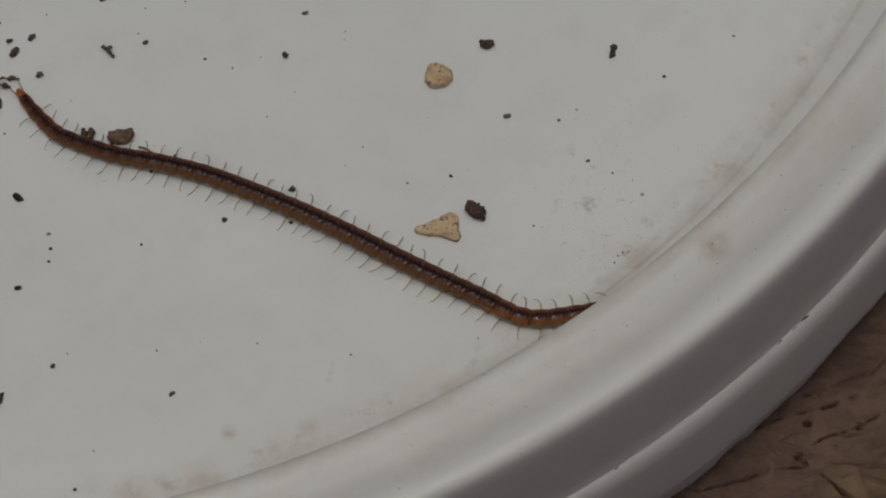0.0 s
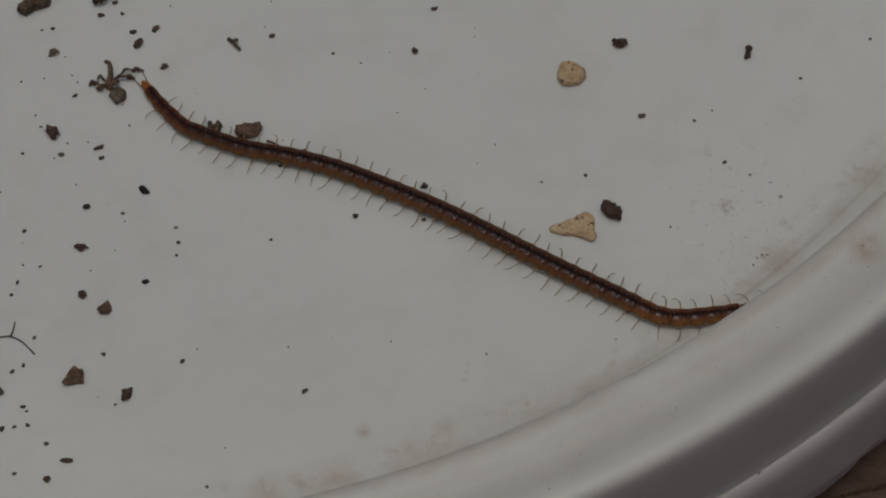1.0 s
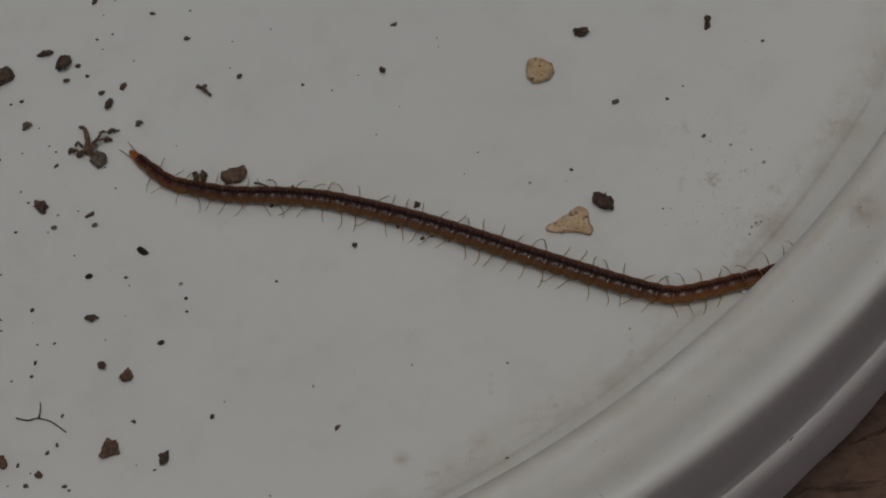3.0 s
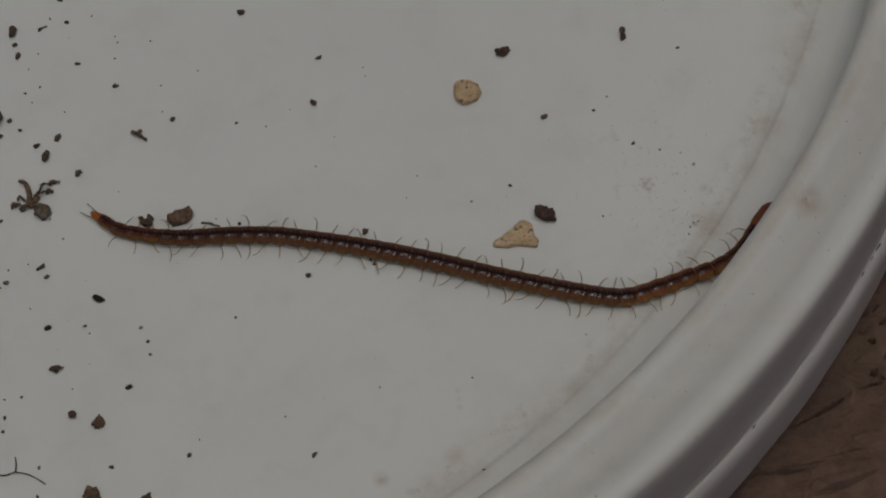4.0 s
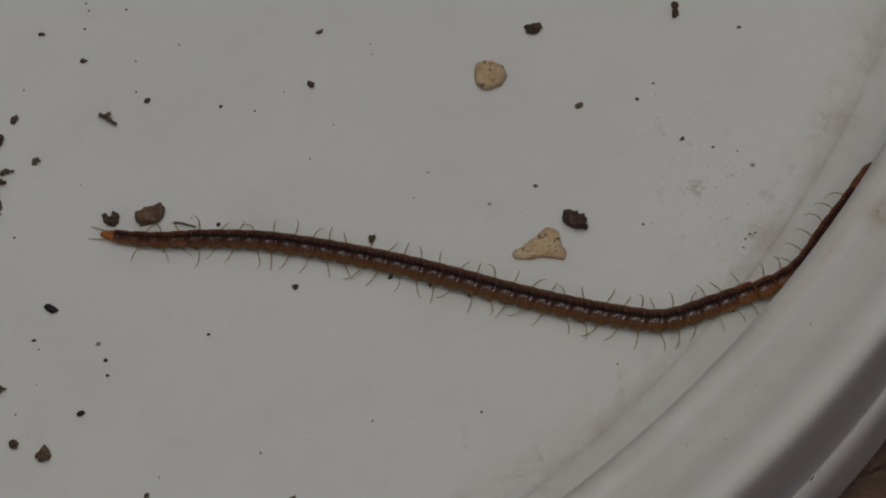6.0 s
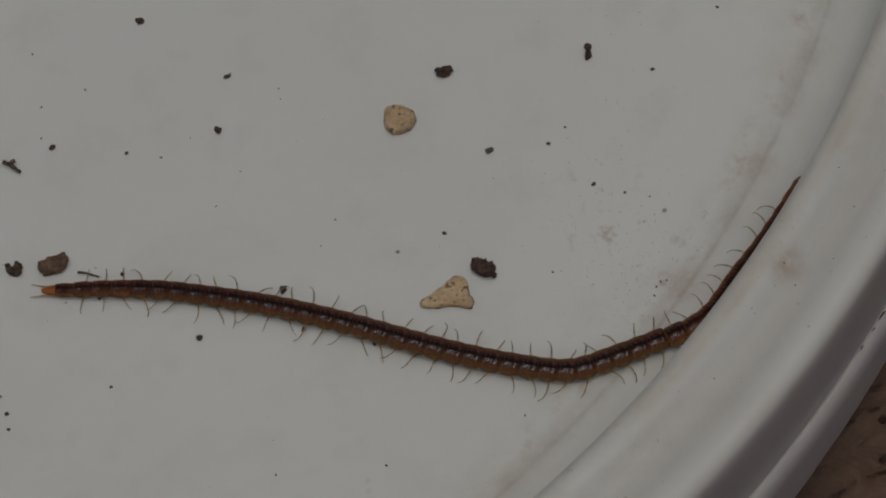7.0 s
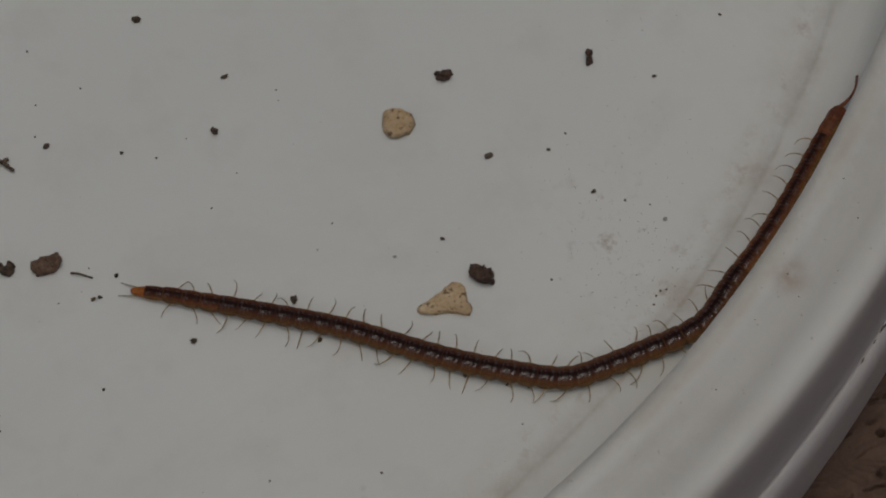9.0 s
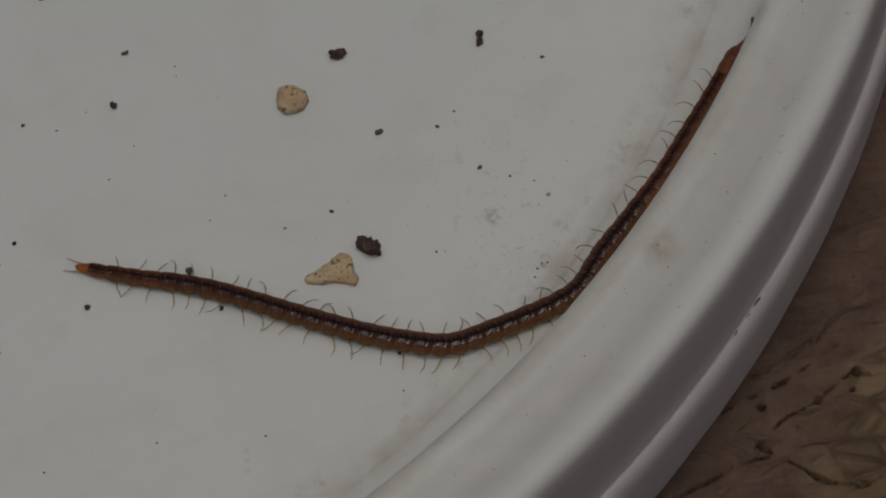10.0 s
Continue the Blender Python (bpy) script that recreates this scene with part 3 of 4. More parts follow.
crumb(70.07, -76.66, 1.13, 0.6, 13, "g")
crumb(76.37, -77.54, 0.46, 0.9, -5, "d")
crumb(79.74, -83.40, 0.60, 0.7, 18, "d")
crumb(63.11, -84.81, 0.54, 0.7, -38, "d")
crumb(57.82, -85.60, 0.46, 0.7, -4, "p")
crumb(86.13, -88.30, 0.51, 0.8, -4, "p")
crumb(25.62, -92.81, 0.39, 0.9, -4, "d")
crumb(30.24, -112.78, 0.83, 0.7, 29, "d")
crumb(15.83, -108.70, 0.64, 0.75, 40, "d")
crumb(49.21, -120.19, 0.37, 0.6, -4, "d")
crumb(14.16, -90.92, 0.52, 0.9, -4, "p")
crumb(8.08, -46.26, 1.59, 0.6, 69, "d")
crumb(7.96, -48.14, 0.70, 0.8, -16, "d")
crumb(7.95, -49.88, 1.02, 0.65, 64, "d")
crumb(11.55, -46.82, 0.87, 0.5, 30, "d")
crumb(12.24, -46.60, 0.56, 0.5, -4, "d")
crumb(15.02, -46.71, 0.63, 0.8, -16, "d")
crumb(15.06, -43.28, 0.79, 0.7, -27, "d")
crumb(15.04, -53.03, 0.77, 0.6, -16, "d")
crumb(7.69, -55.39, 0.42, 0.7, -16, "d")
crumb(21.72, -40.48, 0.94, 0.6, 50, "d")
crumb(40.06, -47.85, 1.77, 0.75, -16, "b")
crumb(36.94, -51.53, 1.13, 0.7, -16, "d")
crumb(98.17, -66.37, 0.42, 0.7, -16, "d")
crumb(89.40, -71.85, 0.57, 0.6, -4, "d")
crumb(29.23, -80.64, 0.55, 0.8, 51, "k")
crumb(82.67, -85.17, 0.35, 0.8, -14, "d")
crumb(14.58, -92.93, 0.52, 0.8, 18, "d")
crumb(14.42, -94.66, 0.39, 0.8, -4, "d")
speck(-0.82, -66.47, 0.27)
speck(-6.05, -69.96, 0.34)
speck(-3.23, -69.56, 0.27)
speck(0.20, -69.21, 0.27)
speck(0.94, -70.20, 0.34)
speck(-3.92, -74.83, 0.34)
speck(0.30, -78.90, 0.33)
speck(2.82, -78.79, 0.27)
speck(7.75, -76.59, 0.33)
speck(6.77, -73.52, 0.27)
speck(11.90, -59.32, 0.27)
speck(-1.15, -80.98, 0.27)
speck(1.76, -84.73, 0.26)
speck(7.97, -89.94, 0.26)
speck(-4.16, -92.69, 0.20)
speck(7.03, -93.82, 0.20)
speck(-3.87, -95.62, 0.33)
speck(-10.53, -97.00, 0.26)
speck(-7.45, -99.74, 0.32)
speck(4.30, -96.51, 0.26)
speck(-7.38, -85.60, 0.33)
speck(-11.66, -102.06, 0.26)
speck(-12.13, -101.18, 0.26)
speck(-6.26, -111.83, 0.25)
speck(-9.10, -112.94, 0.25)
speck(-13.25, -116.88, 0.32)
speck(-9.33, -117.63, 0.25)
speck(6.21, -113.13, 0.19)
speck(15.81, -72.15, 0.20)
speck(26.60, -79.12, 0.20)
speck(22.81, -82.23, 0.26)
speck(35.89, -68.30, 0.33)
speck(39.39, -66.85, 0.20)
speck(23.78, -62.68, 0.27)
speck(24.50, -58.98, 0.27)
speck(49.87, -63.52, 0.20)
speck(40.40, -75.47, 0.26)
speck(43.78, -72.12, 0.20)
speck(78.56, -76.10, 0.33)
speck(52.33, -80.29, 0.27)
speck(50.18, -82.84, 0.20)
speck(73.00, -92.08, 0.32)
speck(85.08, -86.28, 0.26)
speck(28.13, -107.08, 0.32)
speck(17.45, -107.07, 0.25)
speck(40.09, -106.54, 0.25)
speck(51.23, -108.40, 0.32)
speck(21.29, -119.78, 0.25)
speck(66.21, -106.77, 0.25)
speck(13.11, -45.59, 0.35)
speck(10.52, -50.19, 0.28)
speck(8.84, -52.03, 0.28)
speck(20.51, -50.42, 0.28)
speck(20.65, -51.38, 0.28)
speck(19.79, -53.54, 0.35)
speck(24.74, -52.36, 0.28)
speck(18.35, -46.64, 0.28)
speck(9.69, -54.97, 0.35)
speck(8.22, -56.84, 0.28)
speck(29.52, -58.16, 0.28)
speck(49.83, -64.78, 0.21)
speck(82.52, -97.36, 0.30)
speck(83.00, -96.45, 0.34)
speck(83.58, -95.99, 0.27)
speck(84.21, -96.01, 0.27)


# fine dust, thickest in patches by the rim
_rng = random.Random(4)
for _cx, _cy, _spread, _count in ((82.96, -95.92, 2.6, 90), (80.09, -86.35, 4.5, 90), (78.5, -91.0, 5.0, 70), (87.96, -77.75, 4.0, 40), (61.28, -91.06, 30.0, 60), (2.69, -90.8, 14.0, 50), (85.69, -64.41, 6, 30)):
    for _i in range(_count):
        _x, _y = _rng.gauss(_cx, _spread), _rng.gauss(_cy, _spread)
        if math.hypot(_x, _y) < 129:
            speck(_x, _y, _rng.choice((0.05, 0.06, 0.08, 0.11)))
for _i in range(46):
    _a, _r = radians(_rng.uniform(-56, -22)), _rng.uniform(137.8, 145.0)
    _h = FLOOR
    FLOOR += float(np.interp(_r, [137.6, 139, 141, 143, 145.6], [16.3, 16.25, 15.75, 15.75, 16.25])) * MM
    speck(_r * math.cos(_a), _r * math.sin(_a), _rng.choice((0.08, 0.1, 0.14, 0.2)))
    FLOOR = _h
tagged(put("dust", mesh_of("dust", speck_verts, speck_faces, False), SOIL["d"]), "fine dark specks of earth strewn over the panel", "dust", kind="stuff")


# ---- larger fragments ----
def slab(name, outline, height, material, seed, rough=0.25, dents=(), label="", category="", at=(0, 0), worn=2):
    """A rough flat piece: a closed outline in millimetres round its own middle, with a worn rim."""
    pts = np.array(outline, float) + at
    mid = pts.mean(0)
    ring = np.concatenate([np.linspace(a, b, 5, endpoint=False) for a, b in zip(pts, np.roll(pts, -1, 0))])
    for _ in range(worn):
        ring = 0.5 * ring + 0.25 * (np.roll(ring, 1, 0) + np.roll(ring, -1, 0))
    ring = ring - mid
    n = len(ring)
    verts, faces = [], []
    levels = ((0.93, 0.0), (1.02, 0.18), (1.0, 0.55), (0.93, 0.86), (0.80, 1.0), (0.55, 1.04), (0.28, 1.05))
    for k, h in levels:
        for q in ring:
            p = Vector((q[0] * k, q[1] * k, height * h))
            w = Vector((p.x * 0.9 + seed, p.y * 0.9, p.z * 0.9))
            if h > 0:
                p += noise.noise_vector(w * 1.3) * rough * 0.55 + noise.noise_vector(w * 3.5) * rough * 0.35 + noise.noise_vector(w * 8.0) * rough * 0.2
            for dx, dy, dr, dd in dents:
                p.z -= dd * math.exp(-((p.x + mid[0] - dx) ** 2 + (p.y + mid[1] - dy) ** 2) / dr ** 2) * h
            p.z = max(p.z, 0.0)
            verts.append(tuple(p * MM))
    for j in range(len(levels) - 1):
        for i in range(n):
            k = (i + 1) % n
            faces.append((j * n + i, j * n + k, (j + 1) * n + k, (j + 1) * n + i))
    verts.append((0, 0, height * 1.03 * MM))
    last = (len(levels) - 1) * n
    faces += [(last + i, last + (i + 1) % n, len(verts) - 1) for i in range(n)]
    faces.append(tuple(range(n))[::-1])
    ob = put(name, mesh_of(name, verts, faces), material)
    ob.location = (mid[0] * MM, mid[1] * MM, FLOOR)
    return tagged(ob, label, category)


slab("cream_fragment", [(60.15, -69.6), (60.9, -69.1), (61.9, -69.1), (62.75, -69.55), (63.3, -70.4), (63.25, -71.3), (62.6, -72.05), (61.5, -72.4), (60.45, -72.2), (59.95, -71.35), (59.95, -70.4)], 1.1, BONE, 2.0, 0.42, ((61.77, -70.3, 0.45, 1.0), (62.69, -70.49, 0.35, 0.8), (60.83, -70.86, 0.4, 0.8), (61.4, -71.6, 0.35, 0.6), (62.2, -71.4, 0.3, 0.6)), "cream pitted fragment like worn shell on the lid", "shell fragment")
slab("bone_chip", [(58.67, -92.0), (60.01, -91.35), (61.47, -90.73), (62.81, -90.08), (63.7, -90.11), (64.1, -90.99), (63.95, -91.96), (64.22, -93.3), (63.84, -93.92), (62.9, -93.6), (61.5, -93.05), (59.9, -92.85), (58.8, -92.48)], 0.7, BONE, 5.0, 0.35, ((61.55, -90.88, 0.3, 0.5), (63.46, -90.38, 0.3, 0.5), (63.29, -91.9, 0.25, 0.5), (62.44, -92.9, 0.25, 0.5)), "cream triangular chip with dark pits on the lid", "bone chip", worn=1)
slab("dark_clod", [(65.05, -89.1), (65.35, -88.75), (65.95, -88.85), (66.75, -89.15), (67.2, -89.8), (67.3, -90.45), (66.95, -90.95), (66.2, -90.95), (65.5, -90.55), (64.95, -89.85)], 1.3, SOIL["b"], 9.0, 0.85, (), "dark purplish-brown clod beside the cream chip", "soil clod")
slab("bark_chunk", [(-1.56, 0.68), (-0.56, 0.98), (0.73, 0.83), (1.38, 1.17), (1.6, 0.1), (1.17, -0.63), (0.09, -0.98), (-1.21, -0.88), (-1.64, -0.15)], 1.1, SOIL["l"], 13.0, 0.55, ((22.38, -77.18, 0.6, 0.3),), "angular brown bark chunk on the lid", "bark chunk", (22.4, -77.85), 1)
slab("long_clod", [(-2.0, -0.35), (-1.75, -1.25), (-1.0, -1.5), (-0.2, -0.85), (0.9, -0.45), (1.75, -0.2), (2.05, 0.75), (1.45, 1.5), (0.55, 1.1), (0.0, 0.65), (-0.95, 0.4)], 1.5, SOIL["d"], 41.0, 0.6, ((-5.25, -58.85, 0.5, 0.5),), "long dark brown clod with a waist on the lid", "soil clod", (-5.25, -58.92), 1)
slab("bark_flake", [(1.87, -111.28), (2.51, -110.49), (2.88, -109.77), (3.19, -109.34), (3.68, -109.79), (4.08, -109.73), (4.25, -110.39), (4.62, -111.27), (3.62, -111.47), (2.69, -111.52)], 0.7, SOIL["l"], 17.0, 0.6, (), "flat triangular reddish-brown bark flake", "bark flake")
slab("bark_flake", [(-10.62, -109.75), (-10.19, -109.10), (-9.66, -108.89), (-9.25, -109.12), (-8.87, -109.79), (-8.96, -110.44), (-9.34, -110.87), (-9.83, -110.50), (-10.00, -109.98)], 0.7, SOIL["l"], 21.0, 0.6, (), "flat three-cornered brown bark flake", "bark flake")
slab("round_clod", [(5.52, -71.45), (6.24, -71.34), (6.99, -71.71), (7.17, -72.47), (6.83, -73.07), (5.95, -73.61), (5.46, -73.00), (5.10, -72.43)], 1.0, SOIL["g"], 25.0, 0.45, ((5.75, -71.75, 0.3, 0.5),), "rounded olive-brown clod beside the moss sprig", "soil clod")
slab("double_pebble", [(83.09, -67.15), (83.54, -67.13), (83.90, -67.42), (83.59, -67.83), (83.43, -68.04), (83.61, -68.45), (83.32, -68.76), (82.87, -68.83), (82.75, -68.43), (83.10, -68.09), (83.21, -67.81), (83.07, -67.52)], 0.6, SOIL["b"], 29.0, 0.5, (), "small waisted dark crumb on the lid", "soil crumb")
slab("ragged_clod", [(-0.78, 0.78), (-0.43, 0.88), (-0.2, 0.2), (0.3, 0.15), (0.56, 0.78), (0.86, 0.39), (0.78, -0.49), (0.2, -0.93), (-0.43, -0.59), (-0.73, -0.1)], 0.8, SOIL["d"], 33.0, 0.5, (), "ragged two-pronged dark clod beside the bark chunk", "soil clod", (18.2, -77.2), 1)


def twig(name, lines, width, material, label, category, lift=0.35):
    """Thin forked stems; each line of (x, y) in millimetres, the first one the main stem."""
    ob = None
    for n, line in enumerate(lines):
        p = spline(line, 5)
        z = np.array([width * 0.55 + lift * abs(noise.noise((a * 0.5, b * 0.5, 2.0))) for a, b in p])
        pts = np.column_stack([p, z])
        wob = [0.06 * width * Vector(noise.noise_vector(Vector(q) * 2.2)) for q in pts]
        pts = (pts + np.array(wob)) * MM
        r = [width * 0.5 * MM * (1 - 0.35 * i / len(pts)) * (0.8 + 0.4 * noise.noise((i * 0.8, n, 1))) for i in range(len(pts))]
        v, f = tube(pts, [abs(a) for a in r])
        part = put(name if n == 0 else "side_shoot", mesh_of(name, v, f), material, ob)
        if n == 0:
            ob = part
            ob.location.z = FLOOR
    return tagged(ob, label, category)


twig("rootlet", [[(-7.27, -104.63), (-5.89, -105.2), (-4.66, -105.12), (-3.04, -105.97), (-1.54, -107.57)], [(-4.66, -105.12), (-4.36, -104.29), (-4.22, -103.18)]], 0.28, SOIL["b"], "thin forked brown rootlet lying on the lid", "rootlet", 0.25)
twig("splinter", [[(24.7, -79.24), (25.58, -79.6), (26.8, -80.35)]], 0.38, SOIL["d"], "dark thin plant splinter on the lid", "splinter", 0.1)
twig("stem_bit", [[(19.39, -64.58), (19.98, -65.12), (20.91, -66.24)], [(19.98, -65.12), (20.35, -64.85), (20.62, -64.76)]], 0.72, SOIL["d"], "short dark forked stem bit", "stem bit", 0.2)


def moss_tuft(x, y, stems):
    """A dried sprig: crooked stems set with small ragged leaves."""
    tuft = new("moss_tuft")
    tuft.location = (x * MM, y * MM, FLOOR)
    tagged(tuft, "dried olive-brown sprig of moss on the lid", "moss")
    rng = random.Random(8)
    for line, width in stems:
        p = spline(line, 7)
        z = np.array([0.25 + 0.55 * math.sin(math.pi * i / (len(p) - 1)) + 0.2 * noise.noise((a, b, 4)) for i, (a, b) in enumerate(p)])
        pts = np.column_stack([p, z]) * MM
        v, f = tube(pts, [0.40 * width * MM * (1.1 - 0.6 * i / len(pts)) for i in range(len(pts))], 5)
        stem = put("stem", mesh_of("stem", v, f), SOIL["m"], tuft)
        lv, lf = [], []
        for q in pts[1:]:
            for _ in range(5):
                a, e = rng.uniform(0, 6.28), rng.uniform(-0.2, 0.9)
                ln, wd = rng.uniform(0.12, 0.22 + 0.3 * width) * MM, rng.uniform(0.05, 0.12) * MM
                d = Vector((math.cos(a) * math.cos(e), math.sin(a) * math.cos(e), math.sin(e)))
                s = d.cross(Vector((0, 0, 1))).normalized() * wd
                b, n = Vector(q), len(lv)
                up = Vector((0, 0, 0.05 * MM))
                lv += [tuple(b), tuple(b + d * ln * 0.5 + s), tuple(b + d * ln - up), tuple(b + d * ln * 0.5 - s), tuple(b + d * ln * 0.5 + up * 2)]
                lf += [(n, n + 1, n + 4), (n + 1, n + 2, n + 4), (n + 2, n + 3, n + 4), (n + 3, n, n + 4), (n, n + 3, n + 2, n + 1)]
        for i, co in enumerate(lv):
            if co[2] < 0:
                lv[i] = (co[0], co[1], 0.0)
        put("leaves", mesh_of("leaves", lv, lf, False), SOIL["m"], stem)
    return tuft


moss_tuft(4.57, -69.9, [([(0.15, -0.92), (0.45, -0.1), (0.51, 0.65), (0.29, 1.9), (-0.22, 2.4)], 0.95), ([(0.5, -0.7), (1.2, -0.2), (1.97, 0.33), (2.25, 0.96), (3.0, 1.0), (4.5, 1.06)], 0.30),
                        ([(3.2, 1.02), (3.65, 1.08), (4.0, 1.04)], 0.62), ([(0.7, -0.6), (1.4, -0.3), (2.25, 0.02), (3.2, 0.02)], 0.34), ([(2.7, 0.02), (2.95, 0.0), (3.3, -0.05)], 0.7),
                        ([(0.3, -0.9), (-0.55, -1.3), (-1.2, -0.85), (-1.95, -0.7)], 0.42), ([(-1.4, -0.75), (-1.67, -0.6), (-2.0, -0.85)], 0.6), ([(-0.2, -0.4), (-0.7, 0.1), (-1.1, 0.0)], 0.3),
                        ([(-0.9, -1.5), (-0.3, -1.35), (0.4, -1.0)], 0.85), ([(0.2, -1.3), (0.9, -0.9), (1.5, -0.5)], 1.0), ([(0.4, -0.9), (0.75, -1.5), (0.7, -2.0)], 0.7)])

# nicks and flecks of dirt on the skirt's stepped edge, pits of grit in the wood
for _x, _y, _l, _g in ((104.59, -105.50, 1.1, 42), (101.36, -108.38, 0.8, 50), (103.2, -106.7, 0.7, 45), (94.5, -114.6, 0.5, 30), (81.9, -123.7, 0.8, 34)):
    _r = math.hypot(_x, _y)
    _f = put("dirt_fleck", lump("dirt_fleck", _l * MM, 0.22, 0.2, 0.8, _x, 2), SOIL["b"])
    _f.matrix_world = pose(_x * 148.55 / _r * MM, _y * 148.55 / _r * MM, FLOOR - 0.06 * MM, 0, 0, _g)
    tagged(_f, "dark fleck of dirt on the lid's stepped edge", "dirt fleck")


# ---- the centipede ----
COUNT, LENGTH, START = 44, 87.3, 1.0
PITCH = LENGTH / COUNT
_line = spline(TRACK, 12)
_arc = np.r_[0, np.cumsum(np.hypot(*np.diff(_line, axis=0).T))]
_grid = np.arange(0, _arc[-1], 0.25)
_even = np.column_stack([np.interp(_grid, _arc, _line[:, k]) for k in (0, 1)])
_kern = np.hanning(15) / np.hanning(15).sum()
_soft = np.column_stack([np.convolve(np.pad(_even[:, k], 7, "reflect", reflect_type="odd"), _kern, "valid") for k in (0, 1)])


def on_track(s):
    """Place and heading (degrees) at an arc length in millimetres; straight on past the ends."""
    def at(q):
        q0 = min(max(q, 0.0), _grid[-1])
        base = np.array([np.interp(q0, _grid, _soft[:, k]) for k in (0, 1)])
        if q != q0:
            j = (0, 1) if q < 0 else (-2, -1)
            d = _soft[j[1]] - _soft[j[0]]
            base = base + d / np.hypot(*d) * (q - q0)
        return base
    a, b, p = at(s - 0.5), at(s + 0.5), at(s)
    return p, math.degrees(math.atan2(b[1] - a[1], b[0] - a[0]))


def against_wall(p):
    """How far (0 to 1) the body leans on the rim's inner wall at a place, and by what it is pushed outwards."""
    r = math.hypot(p[0], p[1])
    u = min(max((r - 130.6) / 2.4, 0.0), 1.0)
    lean = u * u * (3 - 2 * u)
    return lean, 1 + 0.85 * lean / r


SWAY_AT = (0, 4, 12, 22, 32, 44, 56, 66, 72, 77, 84, 90)
SWAY = {
    0.0: (0, .05, .1, .3, .35, .36, .35, .13, -1, -.8, -.7, -.7),
    1.5: (0, 0, .2, .5, .55, .6, .6, .43, -.45, -.6, -.6, -.6),
    3.0: (.15, -.1, .1, .55, .65, .54, .66, .33, 0, -.35, -.4, -.4),
    4.5: (.35, -.45, -.15, .2, .3, .5, .48, .35, 0, 0, -.4, -.7),
    6.5: (-.2, 0, .2, .4, .4, .32, .38, .25, .2, -.1, -.4, -.6),
    7.5: (.2, .15, .3, .75, .75, .42, .54, .47, .1, -.3, -.5, -.7),
    9.0: (.3, .1, .2, .7, .4, .56, .84, .63, .4, .4, .3, -.2),
    9.5: (.25, .05, .35, .7, .4, .62, .92, .74, .45, .45, .3, -.2),
    10.0: (.1, -.1, .8, .7, .5, .98, 1.34, 1.27, .9, .9, .4, 0),
}


def sway(t, s):
    """How far the body strays from its track, to its left, s millimetres from the tail."""
    near = [s - 3, s - 1.5, s, s + 1.5, s + 3]
    return float(np.interp(t, list(SWAY), [np.mean(np.interp(near, SWAY_AT, row)) for row in SWAY.values()]))


def body_at(t, s):
    """Place and heading of the body at a time, s millimetres from the tail."""
    def at(q):
        p, turn = on_track(crept(t) + START + q)
        k, a = sway(t, q), radians(turn)
        return p + k * np.array([-math.sin(a), math.cos(a)])
    a, b = at(s - 0.7), at(s + 0.7)
    return at(s), math.degrees(math.atan2(b[1] - a[1], b[0] - a[0]))


def crept(t):
    """How far the animal has gone along its track, in millimetres."""
    return float(np.interp(t, [0, 1.0, 1.5, 2.0, 2.5, 3.0, 3.75, 4.5, 5.2, 6.3, 7.0, 7.5, 8.0, 8.5, 9.0, 9.5, 10.0],
                           [0, 0.05, 0.2, 0.55, 1.1, 1.88, 3.9, 6.3, 8.6, 12.6, 15.7, 18.0, 20.3, 22.9, 25.7, 28.2, 31.0]))


def girth(i):
    """Body width in millimetres at segment i, from the tail."""
    return float(np.interp(i / COUNT, [0, 0.036, 0.107, 0.25, 0.43, 0.68, 0.84, 0.93, 1.02], [1.4, 1.75, 2.05, 2.3, 2.45, 2.45, 2.2, 2.0, 1.85]))


def ring_mesh(name, w, h, half, prof, a0, a1, sides, proud, closed):
    """Rings along x: a flattened body section between two angles, bulging by prof."""
    verts, faces = [], []
    for u, k in prof:
        for i in range(sides):
            g = a0 + (a1 - a0) * i / (sides if closed else sides - 1)
            c, s = math.cos(g), math.sin(g)
            rr = (abs(c) ** 2.12 + abs(s) ** 2.12) ** (-1 / 2.12)
            verts.append((u * half * MM, (w / 2 + proud) * k * c * rr * MM, (h / 2 + (h / 2 + proud) * k * s * rr) * MM))
    m = sides
    for j in range(len(prof) - 1):
        for i in range(sides if closed else sides - 1):
            k = (i + 1) % sides
            faces.append((j * m + i, (j + 1) * m + i, (j + 1) * m + k, j * m + k))
    if closed:
        faces.append(tuple(range(m)))
        faces.append(tuple((len(prof) - 1) * m + i for i in range(m))[::-1])
    return mesh_of(name, verts, faces)


def leg_mesh(side, curl):
    """A jointed leg from its hip at the origin, 2 mm long, to one side; its tip hooks back or forward."""
    pts = spline([(0, 0, 0), (-0.10 * curl, 0.55 * side, 0.16), (0.02 * curl, 1.15 * side, 0.12), (0.38 * curl, 1.72 * side, -0.18), (curl, 1.98 * side, -0.58)], 5) * MM
    n = len(pts) - 1
    r = [(0.115 - 0.085 * (i / n) ** 1.3) * (1.0 if i % 5 else 0.72) for i in range(n + 1)]
    v, f = tube(pts, [0.86 * q * MM for q in r], 6)
    return mesh_of("leg", v, f)


def feeler_mesh(name, length, side, bend, thick, beads=14):
    n = beads * 2
    pts = [(length * (i / n) * MM, side * bend * (i / n if beads < 10 else math.sin(3.0 * i / n)) * MM, -0.1 * MM * math.sin(3 * i / n)) for i in range(n + 1)]
    r = [thick * MM * (1 - 0.55 * i / n) * (1.0 if i % 2 else 0.82) for i in range(n + 1)]
    v, f = tube(pts, r, 7)
    return mesh_of(name, v, f)


